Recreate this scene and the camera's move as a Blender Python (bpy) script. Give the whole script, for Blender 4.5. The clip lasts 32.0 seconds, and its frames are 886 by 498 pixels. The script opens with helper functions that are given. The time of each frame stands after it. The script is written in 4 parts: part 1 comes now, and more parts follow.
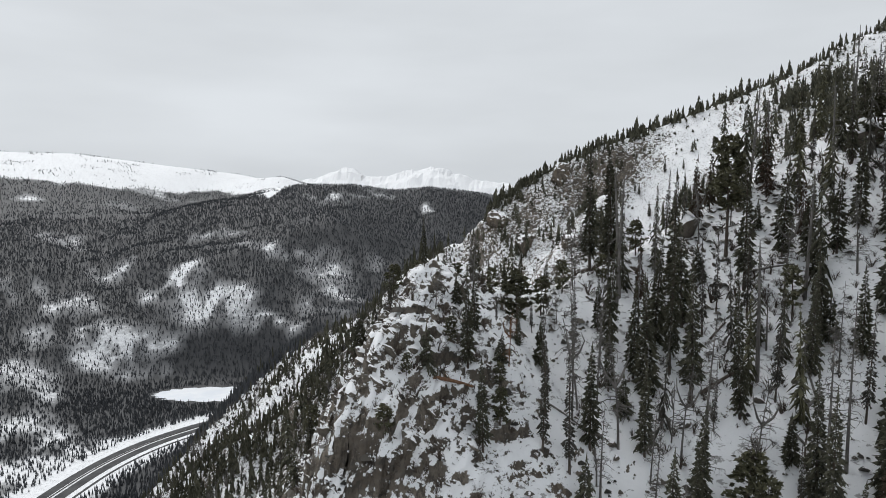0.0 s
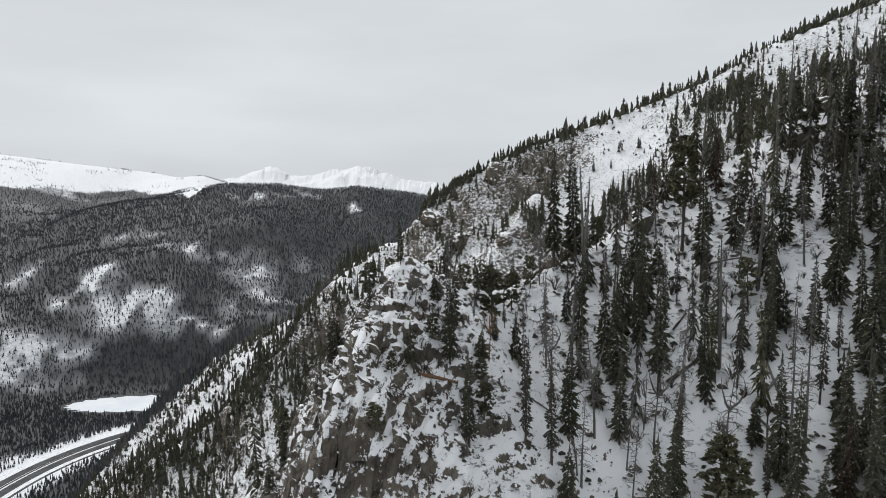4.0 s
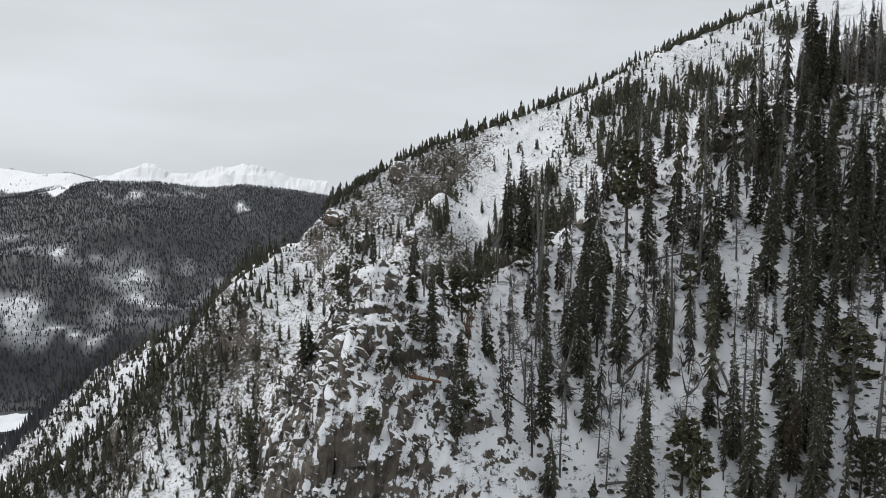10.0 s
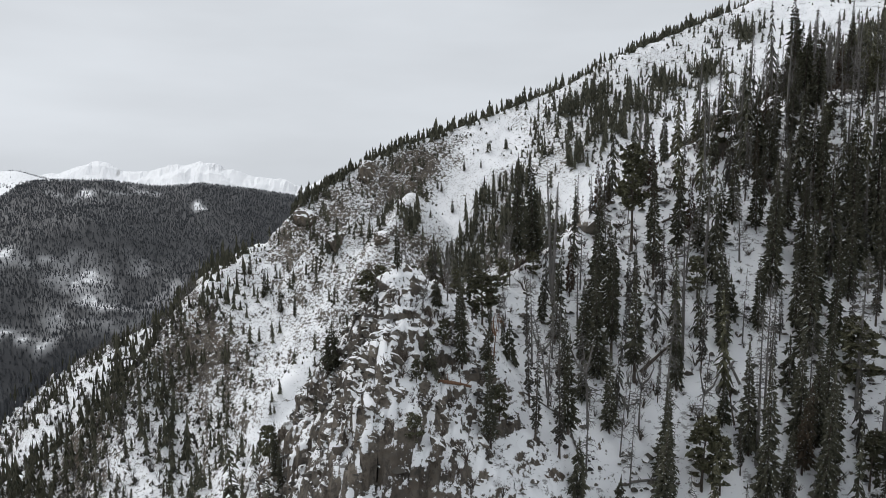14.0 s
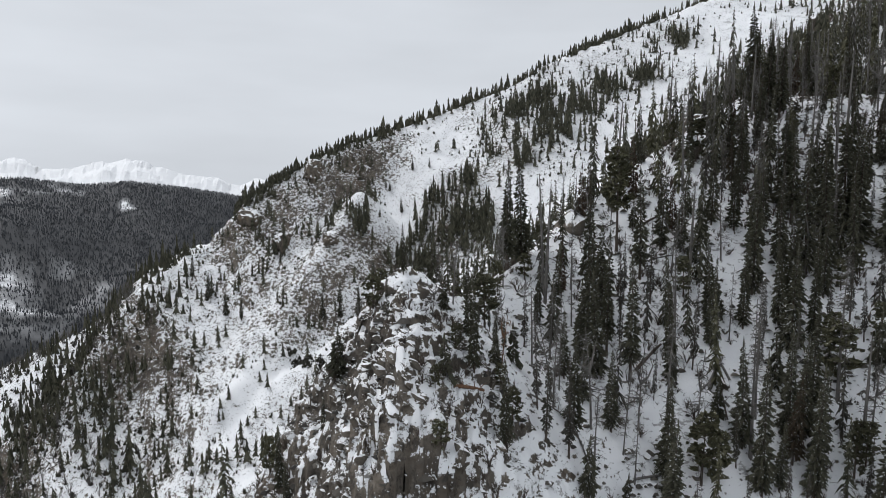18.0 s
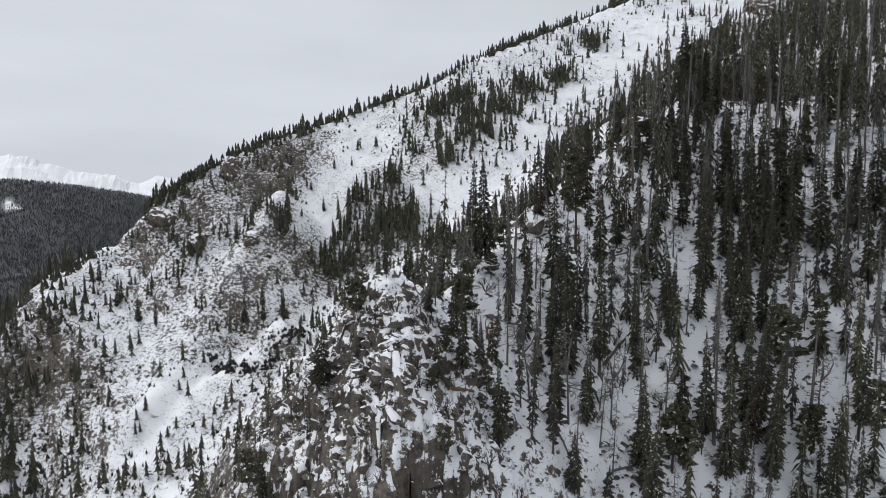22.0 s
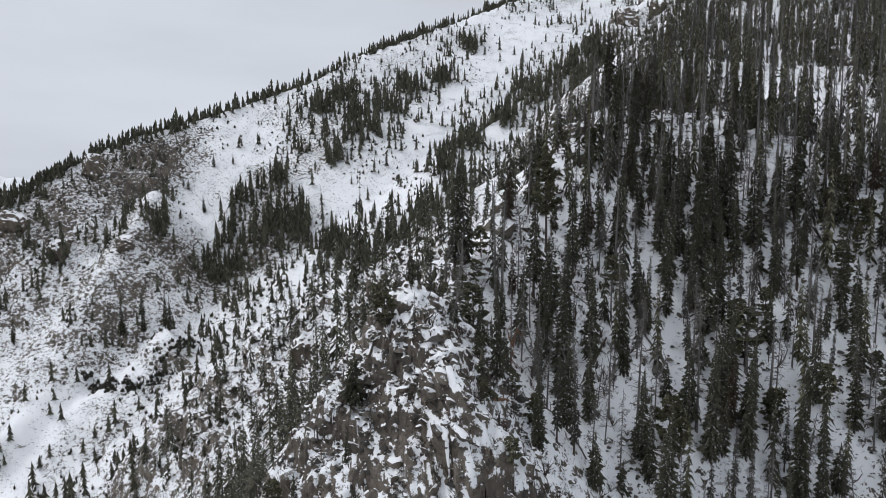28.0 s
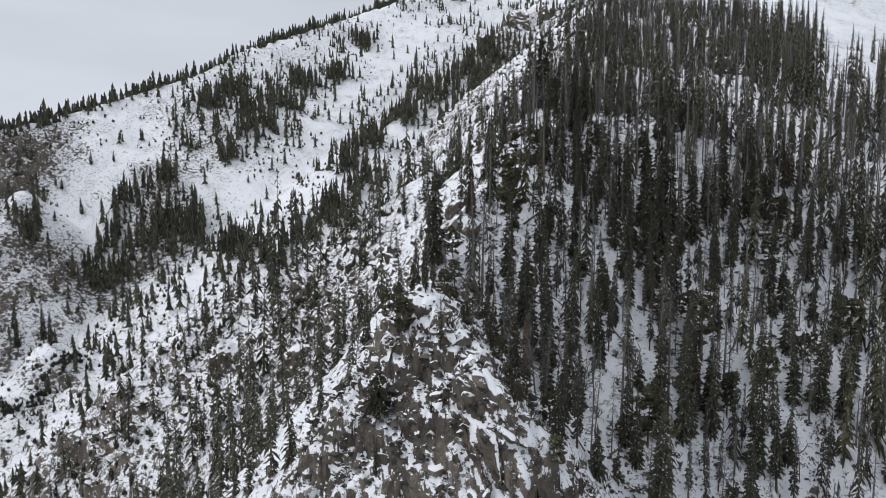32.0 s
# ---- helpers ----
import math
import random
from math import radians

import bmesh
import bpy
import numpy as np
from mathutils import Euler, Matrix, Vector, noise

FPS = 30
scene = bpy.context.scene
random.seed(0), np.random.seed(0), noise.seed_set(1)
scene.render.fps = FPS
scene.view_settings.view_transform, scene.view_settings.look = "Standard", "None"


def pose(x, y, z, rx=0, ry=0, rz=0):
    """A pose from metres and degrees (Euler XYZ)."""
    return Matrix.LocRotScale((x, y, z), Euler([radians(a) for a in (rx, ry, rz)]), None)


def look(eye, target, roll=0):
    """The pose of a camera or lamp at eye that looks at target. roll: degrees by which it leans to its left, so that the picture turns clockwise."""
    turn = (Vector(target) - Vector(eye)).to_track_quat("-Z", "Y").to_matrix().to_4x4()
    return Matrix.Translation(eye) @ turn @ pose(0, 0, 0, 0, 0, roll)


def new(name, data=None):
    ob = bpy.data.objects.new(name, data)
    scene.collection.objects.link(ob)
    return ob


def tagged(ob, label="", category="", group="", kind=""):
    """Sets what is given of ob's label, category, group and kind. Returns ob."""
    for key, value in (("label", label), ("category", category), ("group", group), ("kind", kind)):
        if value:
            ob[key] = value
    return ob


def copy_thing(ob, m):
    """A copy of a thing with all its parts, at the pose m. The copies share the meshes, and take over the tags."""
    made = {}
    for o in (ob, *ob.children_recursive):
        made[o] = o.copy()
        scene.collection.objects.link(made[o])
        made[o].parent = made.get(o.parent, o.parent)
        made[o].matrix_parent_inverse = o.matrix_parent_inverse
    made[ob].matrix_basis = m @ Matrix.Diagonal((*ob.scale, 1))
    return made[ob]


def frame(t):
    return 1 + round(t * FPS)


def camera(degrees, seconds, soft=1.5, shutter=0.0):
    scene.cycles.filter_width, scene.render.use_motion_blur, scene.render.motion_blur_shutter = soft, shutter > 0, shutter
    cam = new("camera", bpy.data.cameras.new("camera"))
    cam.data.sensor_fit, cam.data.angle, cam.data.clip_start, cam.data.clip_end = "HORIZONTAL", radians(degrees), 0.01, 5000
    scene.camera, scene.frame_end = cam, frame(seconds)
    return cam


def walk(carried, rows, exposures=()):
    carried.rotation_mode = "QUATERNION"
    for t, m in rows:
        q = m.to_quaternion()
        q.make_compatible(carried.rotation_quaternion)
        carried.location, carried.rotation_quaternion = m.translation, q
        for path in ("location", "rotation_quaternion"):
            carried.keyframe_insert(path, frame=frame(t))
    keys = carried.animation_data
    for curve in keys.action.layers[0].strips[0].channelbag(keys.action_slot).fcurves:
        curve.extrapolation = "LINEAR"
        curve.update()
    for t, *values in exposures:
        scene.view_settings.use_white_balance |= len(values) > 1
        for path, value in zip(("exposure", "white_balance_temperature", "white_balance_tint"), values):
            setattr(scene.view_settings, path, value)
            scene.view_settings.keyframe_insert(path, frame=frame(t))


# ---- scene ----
cam = camera(69.45, 32.0, soft=0.62)
# seconds, eye x y z, yaw to the left, pitch, roll
PATH = [
    (0, 0.00, 0.00, 0.00, 0.000, -5.034, 0.026),
    (1, -0.78, 0.06, 0.01, -1.443, -5.061, -0.022),
    (2, -1.63, 0.09, -0.02, -3.028, -5.095, -0.063),
    (3, -2.48, 0.08, -0.08, -4.648, -5.109, -0.055),
    (3.5, -2.93, 0.11, -0.12, -5.576, -5.096, -0.045),
    (5.5, -4.79, 0.13, -0.17, -9.258, -5.121, -0.076),
    (6, -5.25, 0.19, -0.17, -10.162, -5.124, -0.064),
    (7, -6.14, 0.32, -0.13, -11.936, -5.142, -0.049),
    (8, -7.12, 0.44, -0.06, -13.622, -5.154, -0.042),
    (9, -8.01, 0.66, 0.01, -15.070, -5.182, -0.063),
    (10, -9.03, 0.88, 0.06, -16.228, -5.213, 0.008),
    (11, -10.06, 1.13, 0.15, -17.063, -5.262, -0.024),
    (12, -11.15, 1.38, 0.30, -17.950, -5.292, -0.034),
    (13, -12.27, 1.71, 0.42, -18.867, -5.319, -0.004),
    (13.5, -12.78, 1.91, 0.49, -19.297, -5.335, -0.009),
    (15.5, -14.71, 2.92, 0.46, -21.575, -5.345, 0.100),
    (16, -15.26, 3.21, 0.50, -22.200, -5.358, 0.104),
    (17, -16.32, 3.75, 0.60, -23.447, -5.395, 0.067),
    (18, -17.40, 4.35, 0.71, -25.329, -5.434, 0.097),
    (19, -18.44, 4.92, 0.82, -27.321, -5.478, 0.068),
    (20, -19.47, 5.55, 0.87, -29.316, -5.538, 0.079),
    (21, -20.39, 6.25, 0.87, -31.303, -5.547, 0.104),
    (22, -21.37, 6.96, 0.92, -33.139, -5.612, 0.066),
    (23, -22.56, 7.79, 1.07, -35.028, -5.665, 0.107),
    (24, -23.74, 8.75, 1.18, -36.834, -5.711, 0.053),
    (25, -24.97, 9.89, 1.36, -38.715, -5.751, -0.007),
    (25.5, -25.68, 10.52, 1.45, -39.722, -5.773, -0.020),
    (27.5, -28.39, 13.33, 1.65, -43.897, -5.836, -0.055),
    (28, -29.10, 14.08, 1.69, -45.155, -5.842, -0.050),
    (29, -30.49, 15.58, 1.81, -47.636, -5.871, -0.016),
    (30, -31.90, 17.27, 2.00, -50.260, -5.916, -0.101),
    (31, -33.06, 19.07, 2.06, -52.990, -5.980, -0.074),
    (32, -34.10, 20.95, 1.92, -55.738, -6.047, -0.146),
]
walk(cam, [(t, pose(x, y, z, 90 + pitch, 0, yaw) @ pose(0, 0, 0, 0, 0, roll)) for t, x, y, z, yaw, pitch, roll in PATH],
     exposures=((0, 0.0, 6420, 10), (16, 0.0, 6340, 11), (32, -0.05, 6160, 13)))

# ---- the lie of the land: crest lines with falling sides over a valley floor ----
# each crest row: x, y, z, fall of its left side, fall of its right side (metres per metre)
SPUR = [(-19, 24, -47.0, 1.50, 1.30), (-9, 31, -22.8, 1.60, 1.08), (-4.5, 37, -10.4, 1.67, 1.18), (-1, 45.2, -5.4, 1.36, 0.80), (6, 50, -9.0, 1.10, 0.85),
        (14, 54, -6.3, 1.10, 0.57), (22, 57, -2.5, 1.10, 0.46), (35, 58.5, 5.1, 0.96, 0.59), (52, 63.5, 12.4, 0.80, 0.10), (72, 68.5, 15.5, 0.75, 0.12), (95, 74, 26.0, 0.72, 0.12),
        (118, 81, 36.0, 0.70, 0.12), (200, 104, 72.0, 0.70, 0.20), (420, 170, 170.0, 0.60, 0.30)]
RIB = [(62, 90, 4.0, 0.70, 0.80), (52, 122, -19.0, 0.90, 0.90), (41, 142, -30.7, 0.93, 1.00), (26, 158, -49.0, 1.05, 1.00), (5, 172, -80.0, 1.00, 1.00),
       (-30, 185, -120.0, 1.00, 1.00)]
HEAD = [(480, 200, 200.0, 0.70, 0.70), (300, 172, 105.0, 0.70, 0.70), (237, 168, 74.0, 0.80, 0.70), (200, 178, 46.0, 0.70, 0.70), (165, 186, 22.0, 0.70, 0.70)]
MAIN = [(-330, 380, -320.0, 0.70, 0.80), (-200, 330, -205.0, 0.70, 0.80), (-110, 288, -123.6, 0.10, 0.80), (-70, 270, -96.5, 0.32, 0.86), (-38, 264, -62.3, 0.44, 0.85),
        (-18, 274, -37.7, 0.61, 0.40), (8, 291, -22.6, 0.36, 0.70), (24, 291.5, -4.9, 0.61, 0.95), (46, 291, 8.2, 0.67, 0.95), (72, 291, 20.8, 0.69, 1.62),
        (104, 290, 31.7, 0.60, 0.63), (150, 289, 49.3, 0.60, 0.45), (183, 288, 67.8, 0.60, 0.75), (236, 287, 89.5, 0.60, 0.75), (295, 285, 114.5, 0.60, 0.68),
        (520, 280, 200.0, 0.60, 0.60)]
KNOB = [(46, 208, -41.9, 0.50, 0.60), (34, 207, -52.1, 0.63, 0.80), (24, 208, -58.5, 0.74, 1.00)]
SHOULDER = [(14, 216, -57.0, 0.60, 0.80), (4, 209, -63.6, 0.80, 1.00), (-12, 196, -88.0, 0.80, 1.00)]
BUTTRESS = [(66, 264, -1.1, 0.90, 0.90), (48, 247, -18.7, 1.00, 0.90), (30, 236, -38.6, 0.93, 0.90)]
OUTER = [(0, 335, -39.8, 0.57, 0.70), (-48, 375, -73.0, 0.60, 0.70), (-93, 423, -102.0, 0.65, 0.66), (-115, 451, -121.0, 0.70, 0.64), (-144, 484, -152.0, 0.85, 0.64),
         (-184, 515, -191.0, 0.95, 0.62), (-221, 551, -235.0, 0.95, 0.62), (-266, 587, -284.0, 0.9, 0.60), (-460, 700, -400.0, 0.50, 0.50)]
PLATEAU = [(-3600, 1900, 230, 0.1, 0.2), (-1925, 2803, 178, 0.1, 0.2), (-1690, 2950, 178, 0.1, 0.2), (-1329, 3129, 129, 0.1, 0.2), (-1087, 3222, 99, 0.1, 0.2),
           (-905, 3160, 70, 0.1, 0.22), (-775, 3105, 76, 0.1, 0.24), (-658, 3132, 42, 0.1, 0.24), (-500, 3200, 20, 0.1, 0.24)]
FAR_SPUR = [(-620, 2500, 20, 0.2, 0.28), (-484, 2300, 28, 0.2, 0.28), (-336, 2326, 28, 0.2, 0.28), (-173, 2344, 8, 0.2, 0.3), (-50, 2349, 20, 0.2, 0.3),
            (95, 2348, 4, 0.2, 0.3), (198, 2342, -20, 0.2, 0.3), (420, 2300, -60, 0.2, 0.3), (800, 2250, -110, 0.2, 0.3)]
PEAKS = [(-884, 4208, 86, 0.5, 0.32), (-686, 4245, 122, 0.5, 0.32), (-354, 4285, 115, 0.5, 0.32), (-166, 4297, 161, 0.5, 0.32), (-68, 4299, 183, 0.5, 0.32),
         (60, 4300, 139, 0.5, 0.32), (249, 4293, 95, 0.5, 0.32), (436, 4278, 70, 0.5, 0.32), (561, 4266, 10, 0.5, 0.32), (697, 4245, 70, 0.5, 0.32), (900, 4200, 20, 0.5, 0.32)]
FLOOR = -380.0


def crest(x, y, rows, keep=14.0, ease=0.85, blunt=0.6):
    """Height of one crest line: its own height, less the fall of the side times the distance."""
    total, best = 0.0, 0.0
    for a, b in zip(rows[:-1], rows[1:]):
        dx, dy = b[0] - a[0], b[1] - a[1]
        s = np.clip(((x - a[0]) * dx + (y - a[1]) * dy) / (dx * dx + dy * dy), 0, 1)
        px, py = x - a[0] - s * dx, y - a[1] - s * dy
        r = np.hypot(px, py)
        d = np.sqrt(r * r + blunt * blunt) - blunt
        d = np.minimum(d, keep) + ease * np.maximum(d - keep, 0)
        left = 1 / (1 + np.exp(-np.clip((dx * py - dy * px) / np.hypot(dx, dy) / (blunt + 0.5), -30, 30)))
        fall = left * (a[3] + s * (b[3] - a[3])) + (1 - left) * (a[4] + s * (b[4] - a[4]))
        weight = (1.0 / (r + 0.3)) ** 6
        best = best + weight * (a[2] + s * (b[2] - a[2]) - fall * d)
        total = total + weight
    return best / total


def blend(a, b, soft):
    """The higher of two heights, rounded where they meet."""
    h = np.clip(0.5 + (a - b) / (2 * soft), 0, 1)
    return b + (a - b) * h + soft * h * (1 - h)


def lie(x, y):
    """The bare form of the land, without roughness."""
    z = crest(x, y, SPUR)
    z = blend(z, crest(x, y, RIB), 3.0)
    m = crest(x, y, MAIN, keep=20, ease=0.62, blunt=2)
    m = blend(m, crest(x, y, HEAD, keep=40, ease=0.9, blunt=4), 4.0)
    m = blend(m, crest(x, y, KNOB, keep=30, ease=1.1, blunt=3), 2.0)
    m = blend(m, crest(x, y, SHOULDER, keep=30, ease=1.1, blunt=3), 2.0)
    m = blend(m, crest(x, y, BUTTRESS, keep=30, ease=1.1, blunt=3), 3.0)
    m = blend(m, crest(x, y, OUTER, keep=60, ease=0.9, blunt=4), 4.0)
    z = blend(z, m, 2.5)
    far = crest(x, y, PLATEAU, keep=3000, blunt=60)
    far = blend(far, crest(x, y, FAR_SPUR, keep=3000, blunt=40), 30)
    far = blend(far, crest(x, y, PEAKS, keep=3000, blunt=10), 10)
    far = blend(far, np.full(x.shape, FLOOR), 30)
    return blend(z, far, 8.0)

# ---- sky and light: a bright, even overcast ----
world = bpy.data.worlds.new("overcast_sky")
scene.world = world
world.use_nodes = True
wn, wl = world.node_tree.nodes, world.node_tree.links
SUN_HEIGHT, SUN_TURN = radians(52), radians(-32)
sky = wn.new("ShaderNodeTexSky")
sky.sky_type, sky.sun_disc, sky.sun_elevation, sky.sun_rotation = "NISHITA", False, SUN_HEIGHT, SUN_TURN
sky.air_density, sky.dust_density = 1.0, 4.0
pale = wn.new("ShaderNodeHueSaturation")
pale.inputs["Saturation"].default_value, pale.inputs["Value"].default_value = 0.12, 0.9
where = wn.new("ShaderNodeTexCoord")
flat = wn.new("ShaderNodeMapping")
flat.inputs["Scale"].default_value = (1.2, 1.2, 5.0)
cloud = wn.new("ShaderNodeTexNoise")
cloud.inputs["Scale"].default_value, cloud.inputs["Detail"].default_value = 1.6, 4.0
tone = wn.new("ShaderNodeMapRange")
tone.inputs[1].default_value, tone.inputs[2].default_value = 0.3, 0.7
tone.inputs[3].default_value, tone.inputs[4].default_value = 6.7, 8.0
grey = wn.new("ShaderNodeVectorMath")
grey.operation = "MULTIPLY"
grey.inputs[0].default_value = (0.94, 0.985, 1.025)
cover = wn.new("ShaderNodeMix")
cover.data_type = "RGBA"
cover.inputs[0].default_value = 0.9
wl.new(sky.outputs[0], pale.inputs["Color"])
wl.new(where.outputs["Generated"], flat.inputs[0])
wl.new(flat.outputs[0], cloud.inputs[0])
wl.new(cloud.outputs[0], tone.inputs[0])
wl.new(tone.outputs[0], grey.inputs[1])
wl.new(pale.outputs[0], cover.inputs[6])
wl.new(grey.outputs[0], cover.inputs[7])
wl.new(cover.outputs[2], wn["Background"].inputs[0])
wn["Background"].inputs[1].default_value = 0.1
sun_lamp = bpy.data.lights.new("sun", "SUN")
sun_lamp.energy, sun_lamp.angle, sun_lamp.color = 1.5, radians(35), (1.0, 0.985, 0.96)
sun = new("sun", sun_lamp)
sun.matrix_world = look((0, 0, 400), (-400 * math.cos(SUN_HEIGHT) * math.sin(SUN_TURN), -400 * math.cos(SUN_HEIGHT) * math.cos(SUN_TURN), 400 - 400 * math.sin(SUN_HEIGHT)))


# ---- materials ----
class Shader:
    """A small hand for wiring a node material."""

    def __init__(self, name, rough=0.8):
        self.mat = bpy.data.materials.new(name)
        self.mat.use_nodes = True
        self.n, self.l = self.mat.node_tree.nodes, self.mat.node_tree.links
        self.out = self.n["Principled BSDF"]
        self.out.inputs["Roughness"].default_value = rough
        self.out.inputs["Specular IOR Level"].default_value = 0.25
        self.where = self.n.new("ShaderNodeTexCoord").outputs["Object"]

    def put(self, socket, value):
        if isinstance(value, (int, float)):
            socket.default_value = value
        elif isinstance(value, tuple):
            socket.default_value = (*value, 1.0) if len(value) == 3 and socket.type == "RGBA" else value
        else:
            self.l.new(value, socket)

    def noise(self, scale, detail=4.0, rough=0.55, stretch=None, vector=None):
        node = self.n.new("ShaderNodeTexNoise")
        node.inputs["Scale"].default_value, node.inputs["Detail"].default_value, node.inputs["Roughness"].default_value = scale, detail, rough
        at = vector or self.where
        if stretch:
            m = self.n.new("ShaderNodeMapping")
            m.inputs["Scale"].default_value = stretch
            self.l.new(at, m.inputs[0])
            at = m.outputs[0]
        self.l.new(at, node.inputs["Vector"])
        return node.outputs[0]

    def math(self, kind, a, b=0.0, clamp=False):
        node = self.n.new("ShaderNodeMath")
        node.operation, node.use_clamp = kind, clamp
        self.put(node.inputs[0], a)
        self.put(node.inputs[1], b)
        return node.outputs[0]

    def ramp(self, value, low, high, a=0.0, b=1.0):
        node = self.n.new("ShaderNodeMapRange")
        node.interpolation_type = "SMOOTHSTEP"
        for k, v in enumerate((value, low, high, a, b)):
            self.put(node.inputs[k], v)
        return node.outputs[0]

    def mix(self, factor, a, b):
        node = self.n.new("ShaderNodeMix")
        node.data_type = "RGBA"
        self.put(node.inputs[0], factor)
        self.put(node.inputs[6], a)
        self.put(node.inputs[7], b)
        return node.outputs[2]

    def up(self):
        g = self.n.new("ShaderNodeNewGeometry")
        s = self.n.new("ShaderNodeSeparateXYZ")
        self.l.new(g.outputs["Normal"], s.inputs[0])
        return s.outputs[2]

    def mask(self, name):
        a = self.n.new("ShaderNodeAttribute")
        a.attribute_name = name
        return a.outputs["Fac"]

    def chance(self):
        return self.n.new("ShaderNodeObjectInfo").outputs["Random"]

    def piece(self):
        return self.n.new("ShaderNodeNewGeometry").outputs["Random Per Island"]

    def done(self, colour, rough=None, bump=None, depth=0.1):
        self.put(self.out.inputs["Base Color"], colour)
        if rough is not None:
            self.put(self.out.inputs["Roughness"], rough)
        if bump is not None:
            b = self.n.new("ShaderNodeBump")
            b.inputs["Distance"].default_value, b.inputs["Strength"].default_value = depth, 0.8
            self.l.new(bump, b.inputs["Height"])
            self.l.new(b.outputs[0], self.out.inputs["Normal"])
        return self.mat


SNOW, SNOW_DULL = (0.87, 0.875, 0.885), (0.80, 0.81, 0.825)


def rock_tone(s):
    a = s.mix(s.ramp(s.noise(0.35, 5), 0.35, 0.65), (0.075, 0.068, 0.06), (0.23, 0.2, 0.166))
    a = s.mix(s.ramp(s.noise(2.6, 6, 0.7), 0.35, 0.7), a, (0.12, 0.099, 0.077))
    a = s.mix(s.ramp(s.noise(1.5, 6, 0.75, stretch=(1.3, 1.3, 0.6)), 0.49, 0.42, 0.0, 0.6), a, (0.04, 0.037, 0.034))
    return s.mix(s.ramp(s.noise(0.12, 3, 0.5), 0.6, 0.72, 0.0, 0.5), a, (0.16, 0.115, 0.08))


def make_ground():
    s = Shader("snowy_ground", 0.75)
    broad, fine, grit = s.noise(0.16, 5, 0.6), s.noise(0.9, 4, 0.55, stretch=(1.0, 0.8, 1.3)), s.noise(1.7, 6, 0.7, stretch=(0.8, 0.8, 1.8))
    rock, wood = s.mask("rock"), s.mask("wood")
    lie_flat = s.math("ADD", s.up(), s.math("MULTIPLY", s.math("SUBTRACT", fine, 0.5), 1.3))
    lie_flat = s.math("ADD", lie_flat, s.math("MULTIPLY", s.math("SUBTRACT", broad, 0.5), 0.45))
    lie_flat = s.math("ADD", lie_flat, s.math("MULTIPLY", s.math("SUBTRACT", s.noise(3.0, 5, 0.65), 0.5), 1.1))
    limit = s.math("ADD", 0.36, s.math("MULTIPLY", rock, 0.22))
    snow = s.ramp(lie_flat, s.math("SUBTRACT", limit, 0.035), s.math("ADD", limit, 0.035))
    white = s.mix(s.ramp(broad, 0.3, 0.7), SNOW, SNOW_DULL)
    tuft = s.ramp(s.math("ADD", grit, s.math("MULTIPLY", s.math("SUBTRACT", broad, 0.5), 0.45)), 0.585, 0.63)
    white = s.mix(s.math("MULTIPLY", tuft, s.math("ADD", 0.6, s.math("MULTIPLY", rock, 0.25))), white, (0.11, 0.10, 0.085))
    # far forest floor: litter plus the shade under the trees, put into the colour
    litter_shade = s.ramp(s.math("ADD", s.noise(0.05, 5, 0.7), s.math("MULTIPLY", s.math("SUBTRACT", wood, 0.5), 1.7)), 0.3, 0.62)
    white = s.mix(s.math("MULTIPLY", litter_shade, s.math("MINIMUM", s.math("MULTIPLY", wood, 1.25), 0.985)), white, (0.036, 0.037, 0.04))
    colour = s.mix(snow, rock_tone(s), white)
    return s.done(colour, s.ramp(snow, 0, 1, 0.9, 0.6), s.math("ADD", s.math("MULTIPLY", s.noise(2.2, 6, 0.7), s.math("SUBTRACT", 1.2, snow)), s.math("MULTIPLY", snow, 0.6)), 0.3)


def make_rock():
    s = Shader("snow_capped_rock", 0.9)
    flat = s.math("ADD", s.up(), s.math("MULTIPLY", s.math("SUBTRACT", s.noise(1.9, 5, 0.6), 0.5), 1.1))
    snow = s.ramp(flat, 0.42, 0.5)
    tone = s.mix(s.ramp(s.chance(), 0.2, 1.0), rock_tone(s), (0.13, 0.115, 0.095))
    return s.done(s.mix(snow, tone, SNOW), None, s.noise(4, 6, 0.75), 0.06)


def make_stone():
    s = Shader("dark_loose_stone", 0.9)
    tone = s.mix(s.ramp(s.piece(), 0.0, 1.0), (0.035, 0.033, 0.03), (0.12, 0.108, 0.092))
    snow = s.ramp(s.math("ADD", s.up(), s.math("MULTIPLY", s.math("SUBTRACT", s.noise(3.0, 3), 0.5), 0.8)), 0.92, 1.0)
    return s.done(s.mix(snow, tone, SNOW))


def make_needles(name, dark, light, fleck):
    s = Shader(name, 0.75)
    tone = s.mix(s.ramp(s.piece(), 0.0, 1.0), dark, light)
    tone = s.mix(s.ramp(s.chance(), 0.3, 1.0, 0.0, 0.55), tone, (0.045, 0.045, 0.028))
    spots = s.math("MULTIPLY", s.ramp(s.noise(5.5, 2, 0.5), 0.70 - fleck, 0.73 - fleck), s.ramp(s.up(), 0.15, 0.45))
    return s.done(s.mix(spots, tone, SNOW))


def make_bark(name, a, b):
    s = Shader(name, 0.9)
    grain = s.noise(6, 5, 0.7, stretch=(1, 1, 0.15))
    return s.done(s.mix(s.ramp(grain, 0.3, 0.7), a, b), None, grain, 0.03)


